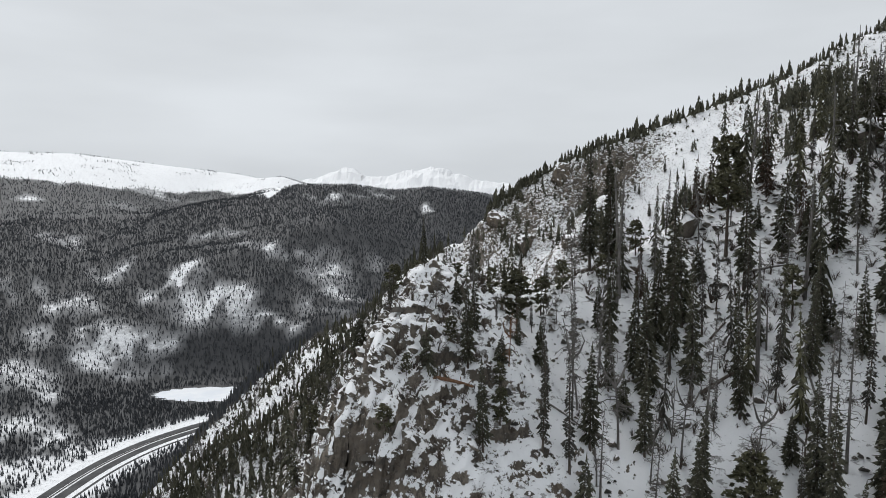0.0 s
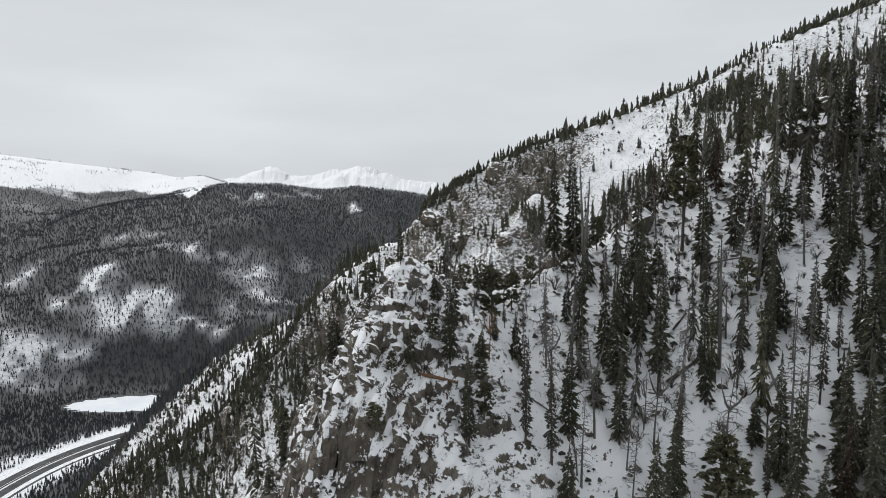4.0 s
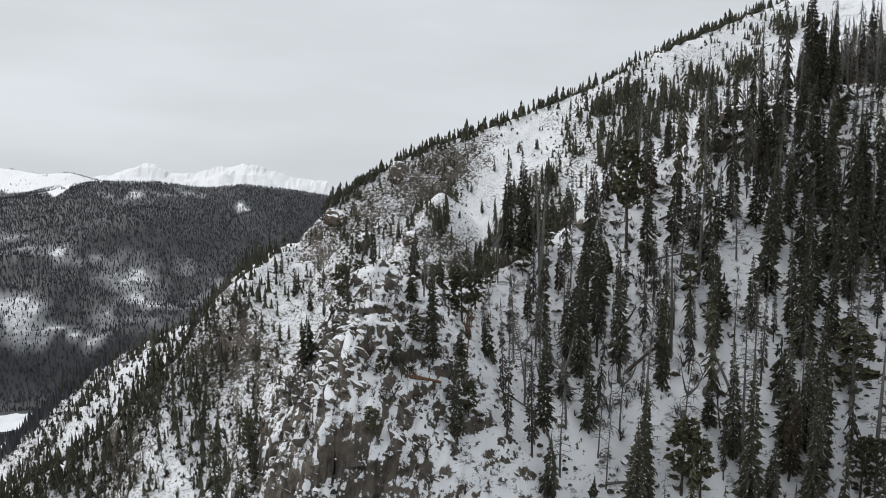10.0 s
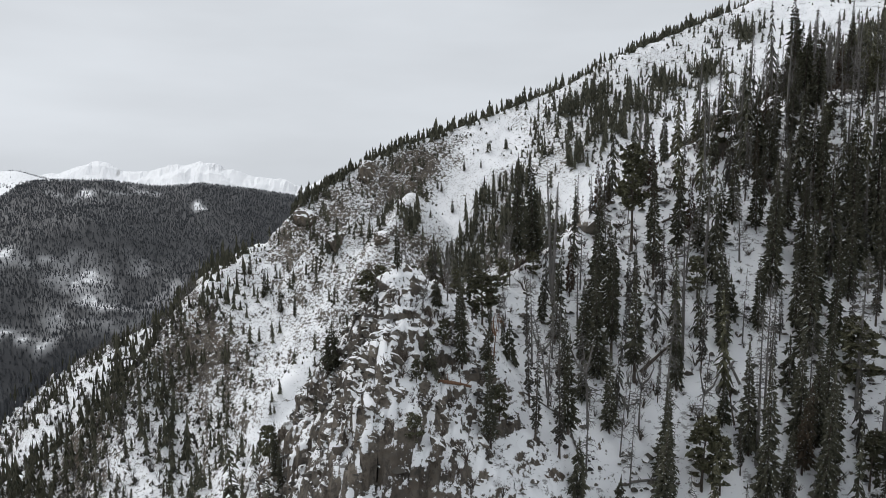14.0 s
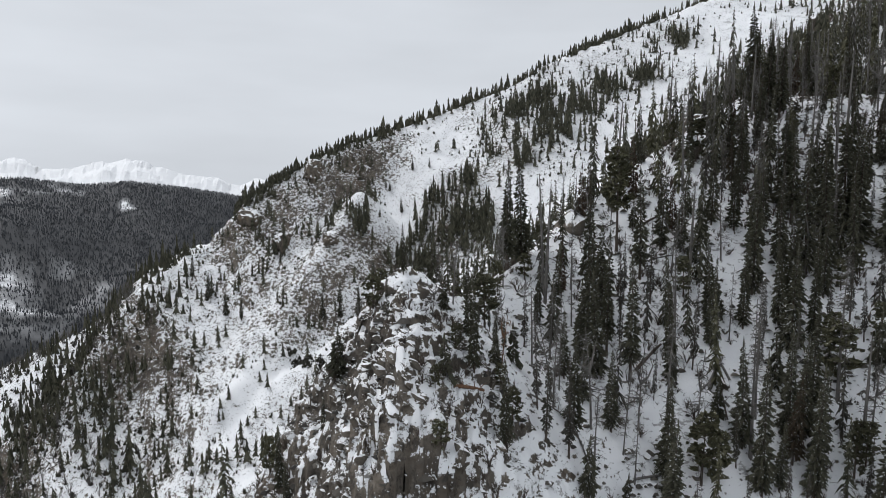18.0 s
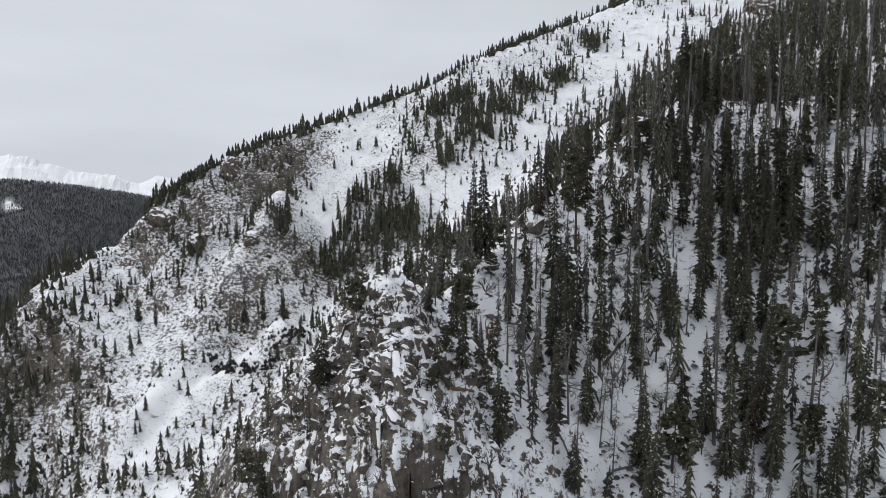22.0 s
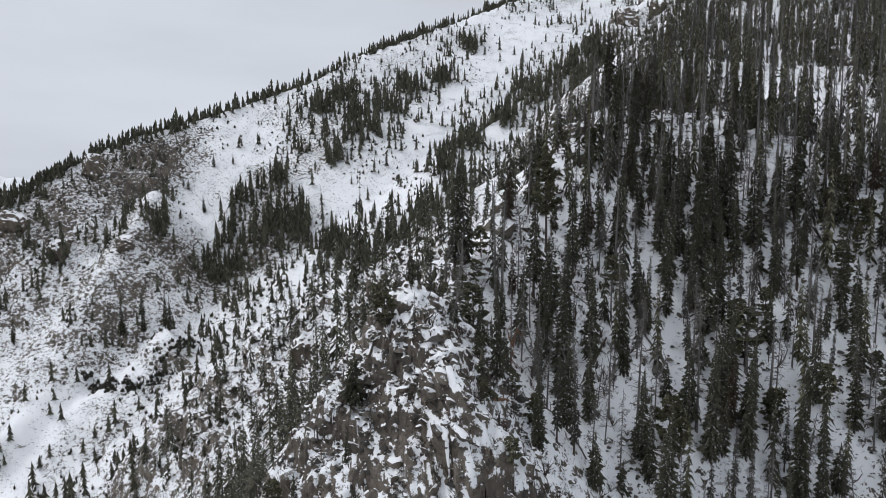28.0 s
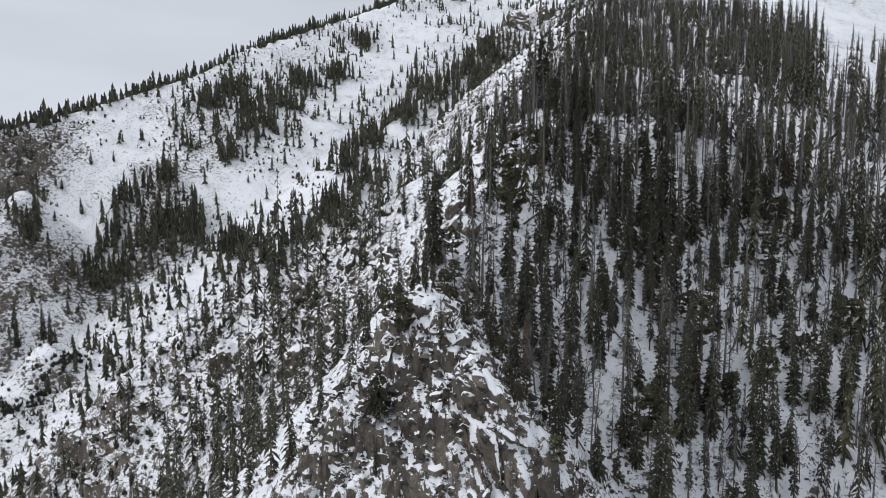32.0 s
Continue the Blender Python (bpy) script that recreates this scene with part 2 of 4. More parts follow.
GROUND, ROCK, STONE = make_ground(), make_rock(), make_stone()
FIR = make_needles("fir_needles", (0.051, 0.051, 0.036), (0.12, 0.116, 0.08), 0.055)
PINE = make_needles("pine_needles", (0.068, 0.067, 0.04), (0.14, 0.133, 0.08), 0.035)
# grey-blue needles: the haze over the far forest is put into their colour
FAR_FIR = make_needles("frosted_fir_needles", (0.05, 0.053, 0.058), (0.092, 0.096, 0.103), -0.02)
GREYISH = make_needles("grey_lichen_needles", (0.05, 0.046, 0.04), (0.115, 0.107, 0.093), 0.05)
RUSTY = make_needles("dying_rusty_needles", (0.05, 0.035, 0.025), (0.09, 0.06, 0.042), 0.04)
BARK = make_bark("brown_bark", (0.05, 0.04, 0.033), (0.13, 0.105, 0.085))
GREY_WOOD = make_bark("weathered_grey_wood", (0.085, 0.08, 0.075), (0.22, 0.205, 0.19))
RED_WOOD = make_bark("split_red_wood", (0.12, 0.06, 0.035), (0.22, 0.13, 0.08))


# ---- roughness of the land ----
def hashed(i, j, seed):
    h = (i.astype(np.int64) * 374761393 + j.astype(np.int64) * 668265263 + seed * 1442695041) & 0xFFFFFFFF
    h = ((h ^ (h >> 13)) * 1274126177) & 0xFFFFFFFF
    return ((h ^ (h >> 16)) & 0xFFFFFF) / 16777215.0


def ripple(x, y, size, seed=0):
    x, y = x / size, y / size
    i, j = np.floor(x), np.floor(y)
    u, v = x - i, y - j
    u, v = u * u * (3 - 2 * u), v * v * (3 - 2 * v)
    a, b, c, d = hashed(i, j, seed), hashed(i + 1, j, seed), hashed(i, j + 1, seed), hashed(i + 1, j + 1, seed)
    return (a + (b - a) * u) * (1 - v) + (c + (d - c) * u) * v - 0.5


def rough(x, y, size, octaves=4, seed=0, gain=0.5):
    total, strength = 0.0, 1.0
    for k in range(octaves):
        total = total + strength * ripple(x + 17.3 * k, y - 9.1 * k, size / 2**k, seed + k)
        strength *= gain
    return total


def blocks(x, y, size, seed=0):
    """Broken rock: flat-topped, tilted lumps with steps between them."""
    gx, gy = x / size, y / size
    i, j = np.floor(gx), np.floor(gy)
    best, height = np.full(np.shape(x), 9.0), np.zeros(np.shape(x))
    for di in (-1, 0, 1):
        for dj in (-1, 0, 1):
            ci, cj = i + di, j + dj
            ox, oy = gx - ci - hashed(ci, cj, seed), gy - cj - hashed(ci, cj, seed + 1)
            d = ox * ox + oy * oy
            here = hashed(ci, cj, seed + 2) + 0.9 * (hashed(ci, cj, seed + 3) - 0.5) * ox + 0.9 * (hashed(ci, cj, seed + 4) - 0.5) * oy
            height = np.where(d < best, here, height)
            best = np.minimum(best, d)
    return height - 0.5


def rubble(x, y, z, size, seed=0):
    """Broken rock in the round: a height and a tilt for every lump."""
    g = [q / size for q in (x, y, z)]
    base = [np.floor(q) for q in g]
    best, out = np.full(np.shape(x), 9.0), np.zeros(np.shape(x))
    for di in (-1, 0, 1):
        for dj in (-1, 0, 1):
            for dk in (-1, 0, 1):
                c = [b + d for b, d in zip(base, (di, dj, dk))]
                key = c[1] + 131 * c[2]
                o = [q - a - hashed(c[0], key, seed + n) for n, (q, a) in enumerate(zip(g, c))]
                d = o[0] ** 2 + o[1] ** 2 + o[2] ** 2
                here = hashed(c[0], key, seed + 5) - 0.5
                for n in range(3):
                    here = here + 0.45 * (hashed(c[0], key, seed + 6 + n) - 0.5) * o[n]
                out = np.where(d < best, here, out)
                best = np.minimum(best, d)
    return out


def bench(x, y):
    """The land before it is broken into benches."""
    return lie(x, y) + 1.3 * rough(x, y, 16, 3, 3) * np.clip(np.hypot(x + 15, y - 12) / 60, 0.4, 1) + 1.1 * near_to(x, y, 8, 40, 20)


def terraces(x, y, z, size, seed, flat):
    """A steep face broken into lumps whose tops lie flatter than the slope, with risers between them."""
    u, v = (0.821 * x + 0.571 * y) / size, (0.821 * y - 0.571 * x) / (0.8 * size)
    i, j = np.floor(u), np.floor(v)
    best, cu, cv, pick = np.full(np.shape(x), 9.0), u * 0, v * 0, u * 0
    for di in (-1, 0, 1):
        for dj in (-1, 0, 1):
            a, b = i + di, j + dj
            pu, pv = a + hashed(a, b, seed), b + hashed(a, b, seed + 1)
            d = (u - pu) ** 2 + (v - pv) ** 2
            near = d < best
            cu, cv, pick = np.where(near, pu, cu), np.where(near, pv, cv), np.where(near, hashed(a, b, seed + 2), pick)
            best = np.minimum(best, d)
    cu, cv = cu * size, cv * 0.8 * size
    cx, cy = 0.821 * cu - 0.571 * cv, 0.571 * cu + 0.821 * cv
    base = bench(cx, cy)
    tilt = (pick - 0.5) * 0.5 * (x - cx) + (hashed(np.floor(cx * 8), np.floor(cy * 8), seed) - 0.5) * 0.5 * (y - cy)
    return base + (flat + 0.5 * (pick - 0.4)) * (z - base) + tilt + 0.16 * size * (pick - 0.5)


def near_to(x, y, cx, cy, r):
    return np.exp(-((x - cx) ** 2 + (y - cy) ** 2) / (r * r))


# open snow across the gully: x, y, reach
SNOWFIELDS = [(91, 265, 13), (87, 255, 11), (70, 251, 6), (122, 217, 8), (119, 229, 9), (127, 202, 7), (150, 210, 8), (168, 218, 8), (183, 224, 9), (208, 234, 12), (235, 242, 14), (262, 250, 18), (285, 240, 18), (50, 228, 8),
              (30, 210, 8), (15, 208, 11), (182, 277, 7), (3, 204, 9), (20, 268, 5), (10, 274, 5), (60, 222, 6),
              (125, 20, 17), (160, 22, 25), (200, 25, 32), (260, 32, 45)]


def rocky(x, y):
    """How rocky the land is, 0 to 1."""
    far = np.hypot(x, y)
    m = 1.25 * near_to(x, y, -5, 37, 9) + 0.9 * near_to(x, y, -9, 46, 7) + 0.7 * near_to(x, y, 1, 49, 6) + 0.8 * near_to(x, y, -12, 28, 10) + 0.7 * near_to(x, y, 20, 58, 4) + 0.6 * near_to(x, y, 4, 62, 12) + 0.6 * near_to(x, y, 28, 100, 24)
    m = m + 0.7 * near_to(x, y, 44, 62, 12) + 0.8 * near_to(x, y, 30, 140, 22) + 0.9 * near_to(x, y, 103, 43, 12) + 0.6 * near_to(x, y, 62, 60, 9) + 0.9 * near_to(x, y, 237, 170, 16)
    m = m + 0.7 * near_to(x, y, 40, 270, 30) + 0.8 * near_to(x, y, 20, 288, 22) + 0.6 * near_to(x, y, -30, 262, 30)
    m = m + 0.7 * near_to(x, y, -60, 255, 45) + 0.5 * near_to(x, y, 100, 284, 12) + 0.65 * near_to(x, y, 0, 238, 60) + 0.55 * near_to(x, y, 40, 122, 18) + 0.5 * near_to(x, y, 25, 88, 12) + 0.45 * near_to(x, y, 60, 95, 18) + 0.55 * near_to(x, y, 34, 112, 28)
    m = m + 0.7 * np.clip((far - 95) / 40, 0, 1) + 0.17 * np.clip((105 - far) / 30, 0, 1)
    for cx, cy, r in SNOWFIELDS:
        m = m * (1 - 0.8 * near_to(x, y, cx, cy, r))
    m = m + 0.75 * rough(x, y, 22, 3, 40) * (far < 420)
    return np.clip(m * (far < 700) + 0.8 * (y > 3800) * np.clip(0.6 + 1.6 * rough(x, y, 120, 3, 43), 0, 1), 0, 1)


ROAD = [(-510, 560, -378), (-498, 680, -378), (-490, 767, -378), (-483, 831, -378), (-471, 882, -378), (-453, 929, -378), (-428, 971, -378), (-398, 1008, -378), (-374, 1031, -378), (-300, 1090, -378),
        (-140, 1210, -378)]
POND = (-430.0, 1180.0, -379.0)


def off_road(x, y):
    best = np.full(np.shape(x), 1e9)
    for a, b in zip(ROAD[:-1], ROAD[1:]):
        dx, dy = b[0] - a[0], b[1] - a[1]
        s = np.clip(((x - a[0]) * dx + (y - a[1]) * dy) / (dx * dx + dy * dy), 0, 1)
        best = np.minimum(best, np.hypot(x - a[0] - s * dx, y - a[1] - s * dy))
    return best


def height(x, y):
    x, y = np.atleast_1d(np.asarray(x, float)), np.atleast_1d(np.asarray(y, float))
    far = np.hypot(x + 15, y - 12)
    z = bench(x, y)
    r = rocky(x, y)
    close, beyond = np.clip(1.5 - far / 100, 0, 1), np.clip((far - 100) / 50, 0, 1) * np.clip(1.7 - far / 450, 0, 1)
    for share, coarse, small, step in ((r * close, 1.9, 0.85, 0.7), (r * beyond, 6.0, 2.4, 1.8)):
        m = np.clip(1.7 * (share - 0.12), 0, 1)
        k = m > 0.02
        if k.any():
            xx, yy, zz = x[k], y[k], z[k]
            broken = terraces(xx, yy, zz, coarse, 5, 0.56)
            broken = 0.5 * broken + 0.5 * terraces(xx, yy, zz, small, 25, 0.42)
            z[k] = zz + m[k] * (broken + 0.35 * step * blocks(xx, yy, 0.8 * step, 45) - zz)
    z = z + 0.3 * rough(x, y, 2.4, 3, 14) * np.clip(1.3 - far / 150, 0, 1)
    wide = np.clip((far - 350) / 500, 0, 1) * np.clip((z - FLOOR) / 60, 0, 1)
    z = z + wide * np.clip((10 - z) / 150, 0, 1) * (90 * rough(x, y, 520, 4, 31) + 14 * rough(x, y, 90, 3, 37))
    z = z + np.clip((y - 3700) / 300, 0, 1) * (80 * np.abs(rough(x, y, 300, 6, 33, 0.6)) - 14)
    bed = np.clip((off_road(x, y) - 34) / 130, 0, 1)
    flat = np.clip((np.hypot((x - POND[0]) / 2.2, y - POND[1]) - 54) / 130, 0, 1)
    level = np.minimum(bed, flat)
    return FLOOR + (z - FLOOR) * level * level * (3 - 2 * level)


def sheet(name, verts, faces, material, smooth=False):
    """A mesh object from arrays of corners and triangles or quads."""
    verts, faces = np.asarray(verts, np.float32), np.asarray(faces, np.int32)
    me, k = bpy.data.meshes.new(name), faces.shape[1]
    me.vertices.add(len(verts))
    me.vertices.foreach_set("co", verts.ravel())
    me.loops.add(faces.size)
    me.loops.foreach_set("vertex_index", faces.ravel())
    me.polygons.add(len(faces))
    me.polygons.foreach_set("loop_start", np.arange(len(faces), dtype=np.int32) * k)
    me.polygons.foreach_set("loop_total", np.full(len(faces), k, np.int32))
    me.polygons.foreach_set("use_smooth", np.full(len(faces), smooth))
    me.materials.append(material)
    me.update(calc_edges=True)
    return me


# thin, snowy openings in the far forest: x, y, reach across, reach in depth, strength
GLADES_HIGH = [(-1066, 1772, 51, 58, 0.9), (-983, 1775, 62, 75, 0.5), (-613, 1554, 29, 20, 1.0), (-1173, 2592, 113, 40, 0.8), (-1045, 2612, 87, 36, 0.6), (-1394, 2155, 31, 28, 0.8),
               (-661, 1759, 99, 28, 0.55), (-416, 1654, 120, 45, 0.6), (-346, 2138, 95, 60, 0.65), (-186, 2248, 79, 62, 0.55), (-47, 2110, 18, 26, 1.0), (-55, 2150, 14, 22, 1.0)]
GLADES_MID = [(-806, 1591, 55, 52, 0.9), (-638, 1479, 64, 54, 0.8), (-511, 1416, 66, 47, 0.9), (-396, 1366, 56, 23, 0.9), (-305, 1341, 36, 20, 0.8), (-240, 1464, 75, 95, 0.65), (-161, 1588, 60, 120, 0.65),
              (-320, 1606, 95, 80, 0.6), (-786, 1595, 47, 37, 0.6), (-953, 1434, 68, 40, 0.8)]
GLADES_LOW = [(-823, 1386, 71, 60, 0.8), (-700, 1312, 78, 42, 0.85), (-808, 1296, 81, 47, 0.6), (-606, 1311, 57, 21, 0.8), (-678, 1245, 75, 25, 0.8), (-547, 1279, 36, 40, 0.5), (-770, 1130, 54, 60, 0.9),
              (-697, 1102, 28, 39, 0.7), (-636, 965, 91, 51, 0.8), (-560, 835, 70, 61, 0.8), (-525, 944, 56, 48, 0.8), (-521, 1035, 61, 29, 0.6)]


def forest_share(x, y, z):
    """How closely far slopes are wooded, 0 to 1."""
    t = 0.95 + 0.35 * rough(x, y, 380, 4, 51)
    open_snow = 0.0
    for cx, cy, across_reach, depth, strength in GLADES_HIGH + GLADES_MID + GLADES_LOW:
        open_snow = np.maximum(open_snow, strength * np.exp(-(((x - cx) / across_reach) ** 2 + ((y - cy) / depth) ** 2) * 0.5))
    streak = rough(x + 0.5 * y, 0.35 * y, 80, 3, 57)
    t = t - 0.56 * np.clip(1.1 * open_snow * (1 + 1.6 * streak + 1.6 * rough(x, y, 45, 3, 59)), 0, 1) + 0.12 * streak
    line = np.where(x > -560, 140, -8 + 0.083 * np.clip(-643 - x, -200, 1500)) + 60 * rough(x, y, 200, 3, 61)
    line = line + 160 * near_to(x, y, -720, 3230, 130)
    top = 0.25 * (rough(x, y, 70, 3, 63) > 0.2)
    return np.maximum(np.clip(t, 0.1, 1) * np.clip((line - z) / 15, 0, 1), top) * (y < 3500)


def build_ground():
    fine = np.radians(np.arange(-40, 94, 0.24))
    wide = np.radians(np.arange(96, 319, 2.5))
    turn = np.concatenate([fine, wide])
    reach = np.concatenate([[0.5, 3, 6], np.geomspace(10, 30, 60), np.geomspace(30.2, 80, 210), np.geomspace(80.6, 330, 170), np.geomspace(333, 4900, 140)])
    a, r = np.meshgrid(turn, reach, indexing="ij")
    x, y = -15 + r * np.sin(a), 12 + r * np.cos(a)
    z = height(x, y)
    na, nr = a.shape
    # the crags stand out and fall back square to their own faces
    ax, ay, az = (np.gradient(q, axis=0) for q in (x, y, z))
    rx, ry, rz = (np.gradient(q, axis=1) for q in (x, y, z))
    n = np.stack([ry * az - rz * ay, rz * ax - rx * az, rx * ay - ry * ax], -1)
    n /= np.linalg.norm(n, axis=-1, keepdims=True) + 1e-9
    n *= np.sign(n[..., 2:])
    bare = rocky(x, y) * np.clip(1.5 - r / 95, 0, 1)
    m = bare > 0.04
    u, v, w = 0.8 * x[m] + 0.6 * y[m], 0.8 * y[m] - 0.6 * x[m], z[m] + 0.5 * x[m]
    out = bare[m] * (0.42 * rubble(u, 0.7 * v, 0.6 * w, 1.3, 3) + 0.24 * rubble(u, v, 0.5 * w, 0.55, 23))
    x[m], y[m], z[m] = x[m] + n[m][:, 0] * out, y[m] + n[m][:, 1] * out, z[m] + n[m][:, 2] * out
    i, j = np.meshgrid(np.arange(na), np.arange(nr - 1), indexing="ij")
    k = (i + 1) % na
    faces = np.stack([i * nr + j, i * nr + j + 1, k * nr + j + 1, k * nr + j], -1).reshape(-1, 4)
    me = sheet("ground", np.stack([x, y, z], -1).reshape(-1, 3), faces, GROUND, True)
    rock = rocky(x, y) * (1 + 0.5 * np.clip((r - 110) / 50, 0, 1) * (r < 700))
    # wooded share; the ground shader darkens by it for shade under trees
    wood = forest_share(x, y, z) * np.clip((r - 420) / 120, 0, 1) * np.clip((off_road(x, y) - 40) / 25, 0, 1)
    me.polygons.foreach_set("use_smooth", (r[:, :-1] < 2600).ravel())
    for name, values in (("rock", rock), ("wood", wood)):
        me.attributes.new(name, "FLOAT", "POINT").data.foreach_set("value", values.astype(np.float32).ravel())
    return tagged(new("ground", me), "steep snow-covered mountain ground with grey rock showing through", "ground", kind="structure")


build_ground()


# ---- builders of parts ----
def part(name, me, parent=None, label=""):
    ob = new(name, me)
    ob.parent = parent
    return tagged(ob, label)


def tube(points, radii, sides=6, turn=0.0):
    """Corners and triangles of a tapered, bent tube."""
    verts, faces = [], []
    for k, (p, r) in enumerate(zip(points, radii)):
        q = points[min(k + 1, len(points) - 1)] - points[max(k - 1, 0)]
        frame_x = q.orthogonal().normalized()
        frame_y = q.normalized().cross(frame_x)
        for n in range(sides):
            a = turn + 2 * math.pi * n / sides
            verts.append(p + r * (math.cos(a) * frame_x + math.sin(a) * frame_y))
    for k in range(len(points) - 1):
        for n in range(sides):
            a, b = k * sides + n, k * sides + (n + 1) % sides
            faces += [(a, b, b + sides), (a, b + sides, a + sides)]
    return verts, faces


class Heap:
    """Corners and triangles gathered into one mesh."""

    def __init__(self):
        self.v, self.f = [], []

    def add(self, verts, faces):
        k = len(self.v)
        self.v += [tuple(v) for v in verts]
        self.f += [tuple(i + k for i in f) for f in faces]

    def mesh(self, name, material, smooth=False):
        return sheet(name, self.v, self.f, material, smooth)


def stem(rng, tall, thick, bend):
    lean = rng.uniform(0, 2 * math.pi)
    pts = [Vector((bend * math.cos(lean) * (k / 7) ** 2, bend * math.sin(lean) * (k / 7) ** 2, -0.8 + (tall + 0.8) * k / 7)) for k in range(8)]
    return pts, [max(0.02, thick * (1.25 if k == 0 else 1) * (1 - k / 7.3)) for k in range(8)]


def along(pts, z):
    for a, b in zip(pts[:-1], pts[1:]):
        if a.z <= z <= b.z:
            return a.lerp(b, (z - a.z) / (b.z - a.z))
    return pts[-1].copy()


def bough(heap, rng, root, heading, reach, droop, width):
    """One bough of needles: a narrow ridged spray with ragged side twigs that hang."""
    out = Vector((math.cos(heading), math.sin(heading), 0))
    side = Vector((-out.y, out.x, 0))
    fall = Vector((0, 0, -droop * reach))
    tip = root + out * reach + fall * rng.uniform(0.75, 1.15)
    mid = root + out * reach * 0.5 + fall * 0.3
    verts, faces = [root, mid + side * width * 0.5, tip, mid - side * width * 0.5], [(0, 1, 2), (0, 2, 3)]
    for n in range(4):
        at = root.lerp(tip, 0.2 + 0.2 * n + rng.uniform(-0.06, 0.06))
        end = at + (out * rng.uniform(0.15, 0.4) + side * (1 - 2 * (n % 2)) * rng.uniform(0.2, 0.42)) * reach * (1.1 - 0.2 * n) + fall * rng.uniform(0.1, 0.5)
        k = len(verts)
        verts += [at - out * width * 0.45, at + out * width * 0.45, end]
        faces.append((k, k + 1, k + 2))
    k = len(verts)
    hang = Vector((0, 0, -width * rng.uniform(0.8, 1.6)))
    verts += [root.lerp(tip, 0.3), root.lerp(tip, 0.85), root.lerp(tip, 0.6) + hang]
    faces.append((k, k + 1, k + 2))
    heap.add(verts, faces)


def blade(heap, rng, root, heading, reach, droop, width):
    """A plainer bough for trees that stand further off."""
    out = Vector((math.cos(heading), math.sin(heading), 0))
    side = Vector((-out.y, out.x, 0)) * width
    mid = root + out * reach * 0.55
    tip = root + out * reach - Vector((0, 0, droop * reach))
    low = Vector((0, 0, -0.3 * width * rng.uniform(0.4, 1.0)))
    heap.add([root, mid + side + low, tip, mid - side + low, mid + low * 1.8], [(0, 1, 2), (0, 2, 3), (0, 4, 2)])


def tuft(heap, rng, at, size):
    """A rough clump of needles."""
    for _ in range(5):
        d = Vector((rng.gauss(0, 1), rng.gauss(0, 1), rng.gauss(0.2, 0.7))).normalized()
        e = d.orthogonal().normalized() * size * rng.uniform(0.3, 0.55)
        g = d.cross(e)
        c = at + d * size * rng.uniform(0.1, 0.4)
        heap.add([c - d * size * 0.5, c + e, c + d * size * rng.uniform(0.5, 0.9), c - e, c + g], [(0, 1, 2), (0, 2, 3), (0, 4, 2)])


def fir_meshes(seed, tall, spread, bare, thin=0.0, needles=None):
    rng = random.Random(seed)
    pts, radii = stem(rng, tall, 0.011 * tall + 0.03, rng.uniform(0, 0.25))
    trunk, crown = Heap(), Heap()
    trunk.add(*tube(pts, radii, 6))
    z, start = tall * bare, tall * bare
    while z < tall - 0.12:
        t = (z - start) / (tall - start)
        size = spread * (1 - t) ** 0.85 * rng.uniform(0.78, 1.12) + 0.09
        if t < 0.12:
            size *= 0.55 + t * 3.7
        count = rng.choice((7, 8, 9)) if t < 0.85 else 5
        spin = rng.uniform(0, 6.3)
        for k in range(count):
            if rng.random() < thin:
                continue
            h = spin + 6.283 * k / count + rng.uniform(-0.35, 0.35)
            reach = size * rng.uniform(0.5, 1.35)
            bough(crown, rng, along(pts, z + rng.uniform(-0.16, 0.16)), h, reach, 0.55 - 0.45 * t + rng.uniform(-0.15, 0.25), 0.09 + 0.11 * reach)
        z += (0.11 + 0.007 * tall) * rng.uniform(0.7, 1.3)
    crown.add(*tube([along(pts, tall * 0.93), along(pts, tall) + Vector((0, 0, 0.25))], [0.07, 0.01], 4))
    return trunk.mesh("trunk", BARK, True), crown.mesh("crown", needles or FIR)


def pine_meshes(seed, tall, spread, bare):
    rng = random.Random(seed)
    pts, radii = stem(rng, tall, 0.016 * tall + 0.03, rng.uniform(0.2, 0.6))
    trunk, crown = Heap(), Heap()
    trunk.add(*tube(pts, radii, 7))
    for k in range(int(11 * tall)):
        t = rng.random() ** 0.9
        z = tall * (bare + (1 - bare) * t)
        reach = spread * (0.35 + 0.65 * math.sin(math.pi * min(1, 0.18 + 0.82 * t)) ** 0.7) * rng.uniform(0.45, 1.1)
        h = rng.uniform(0, 6.283)
        root = along(pts, z)
        end = root + Vector((math.cos(h) * reach, math.sin(h) * reach, reach * rng.uniform(-0.15, 0.5)))
        if k % 3 == 0:
            trunk.add(*tube([root, root.lerp(end, 0.55) - Vector((0, 0, 0.08)), end], [0.045, 0.03, 0.012], 3))
        tuft(crown, rng, end, rng.uniform(0.32, 0.62))
        if reach > 0.7:
            tuft(crown, rng, root.lerp(end, 0.65), rng.uniform(0.25, 0.5))
    return trunk.mesh("trunk", BARK, True), crown.mesh("crown", PINE)


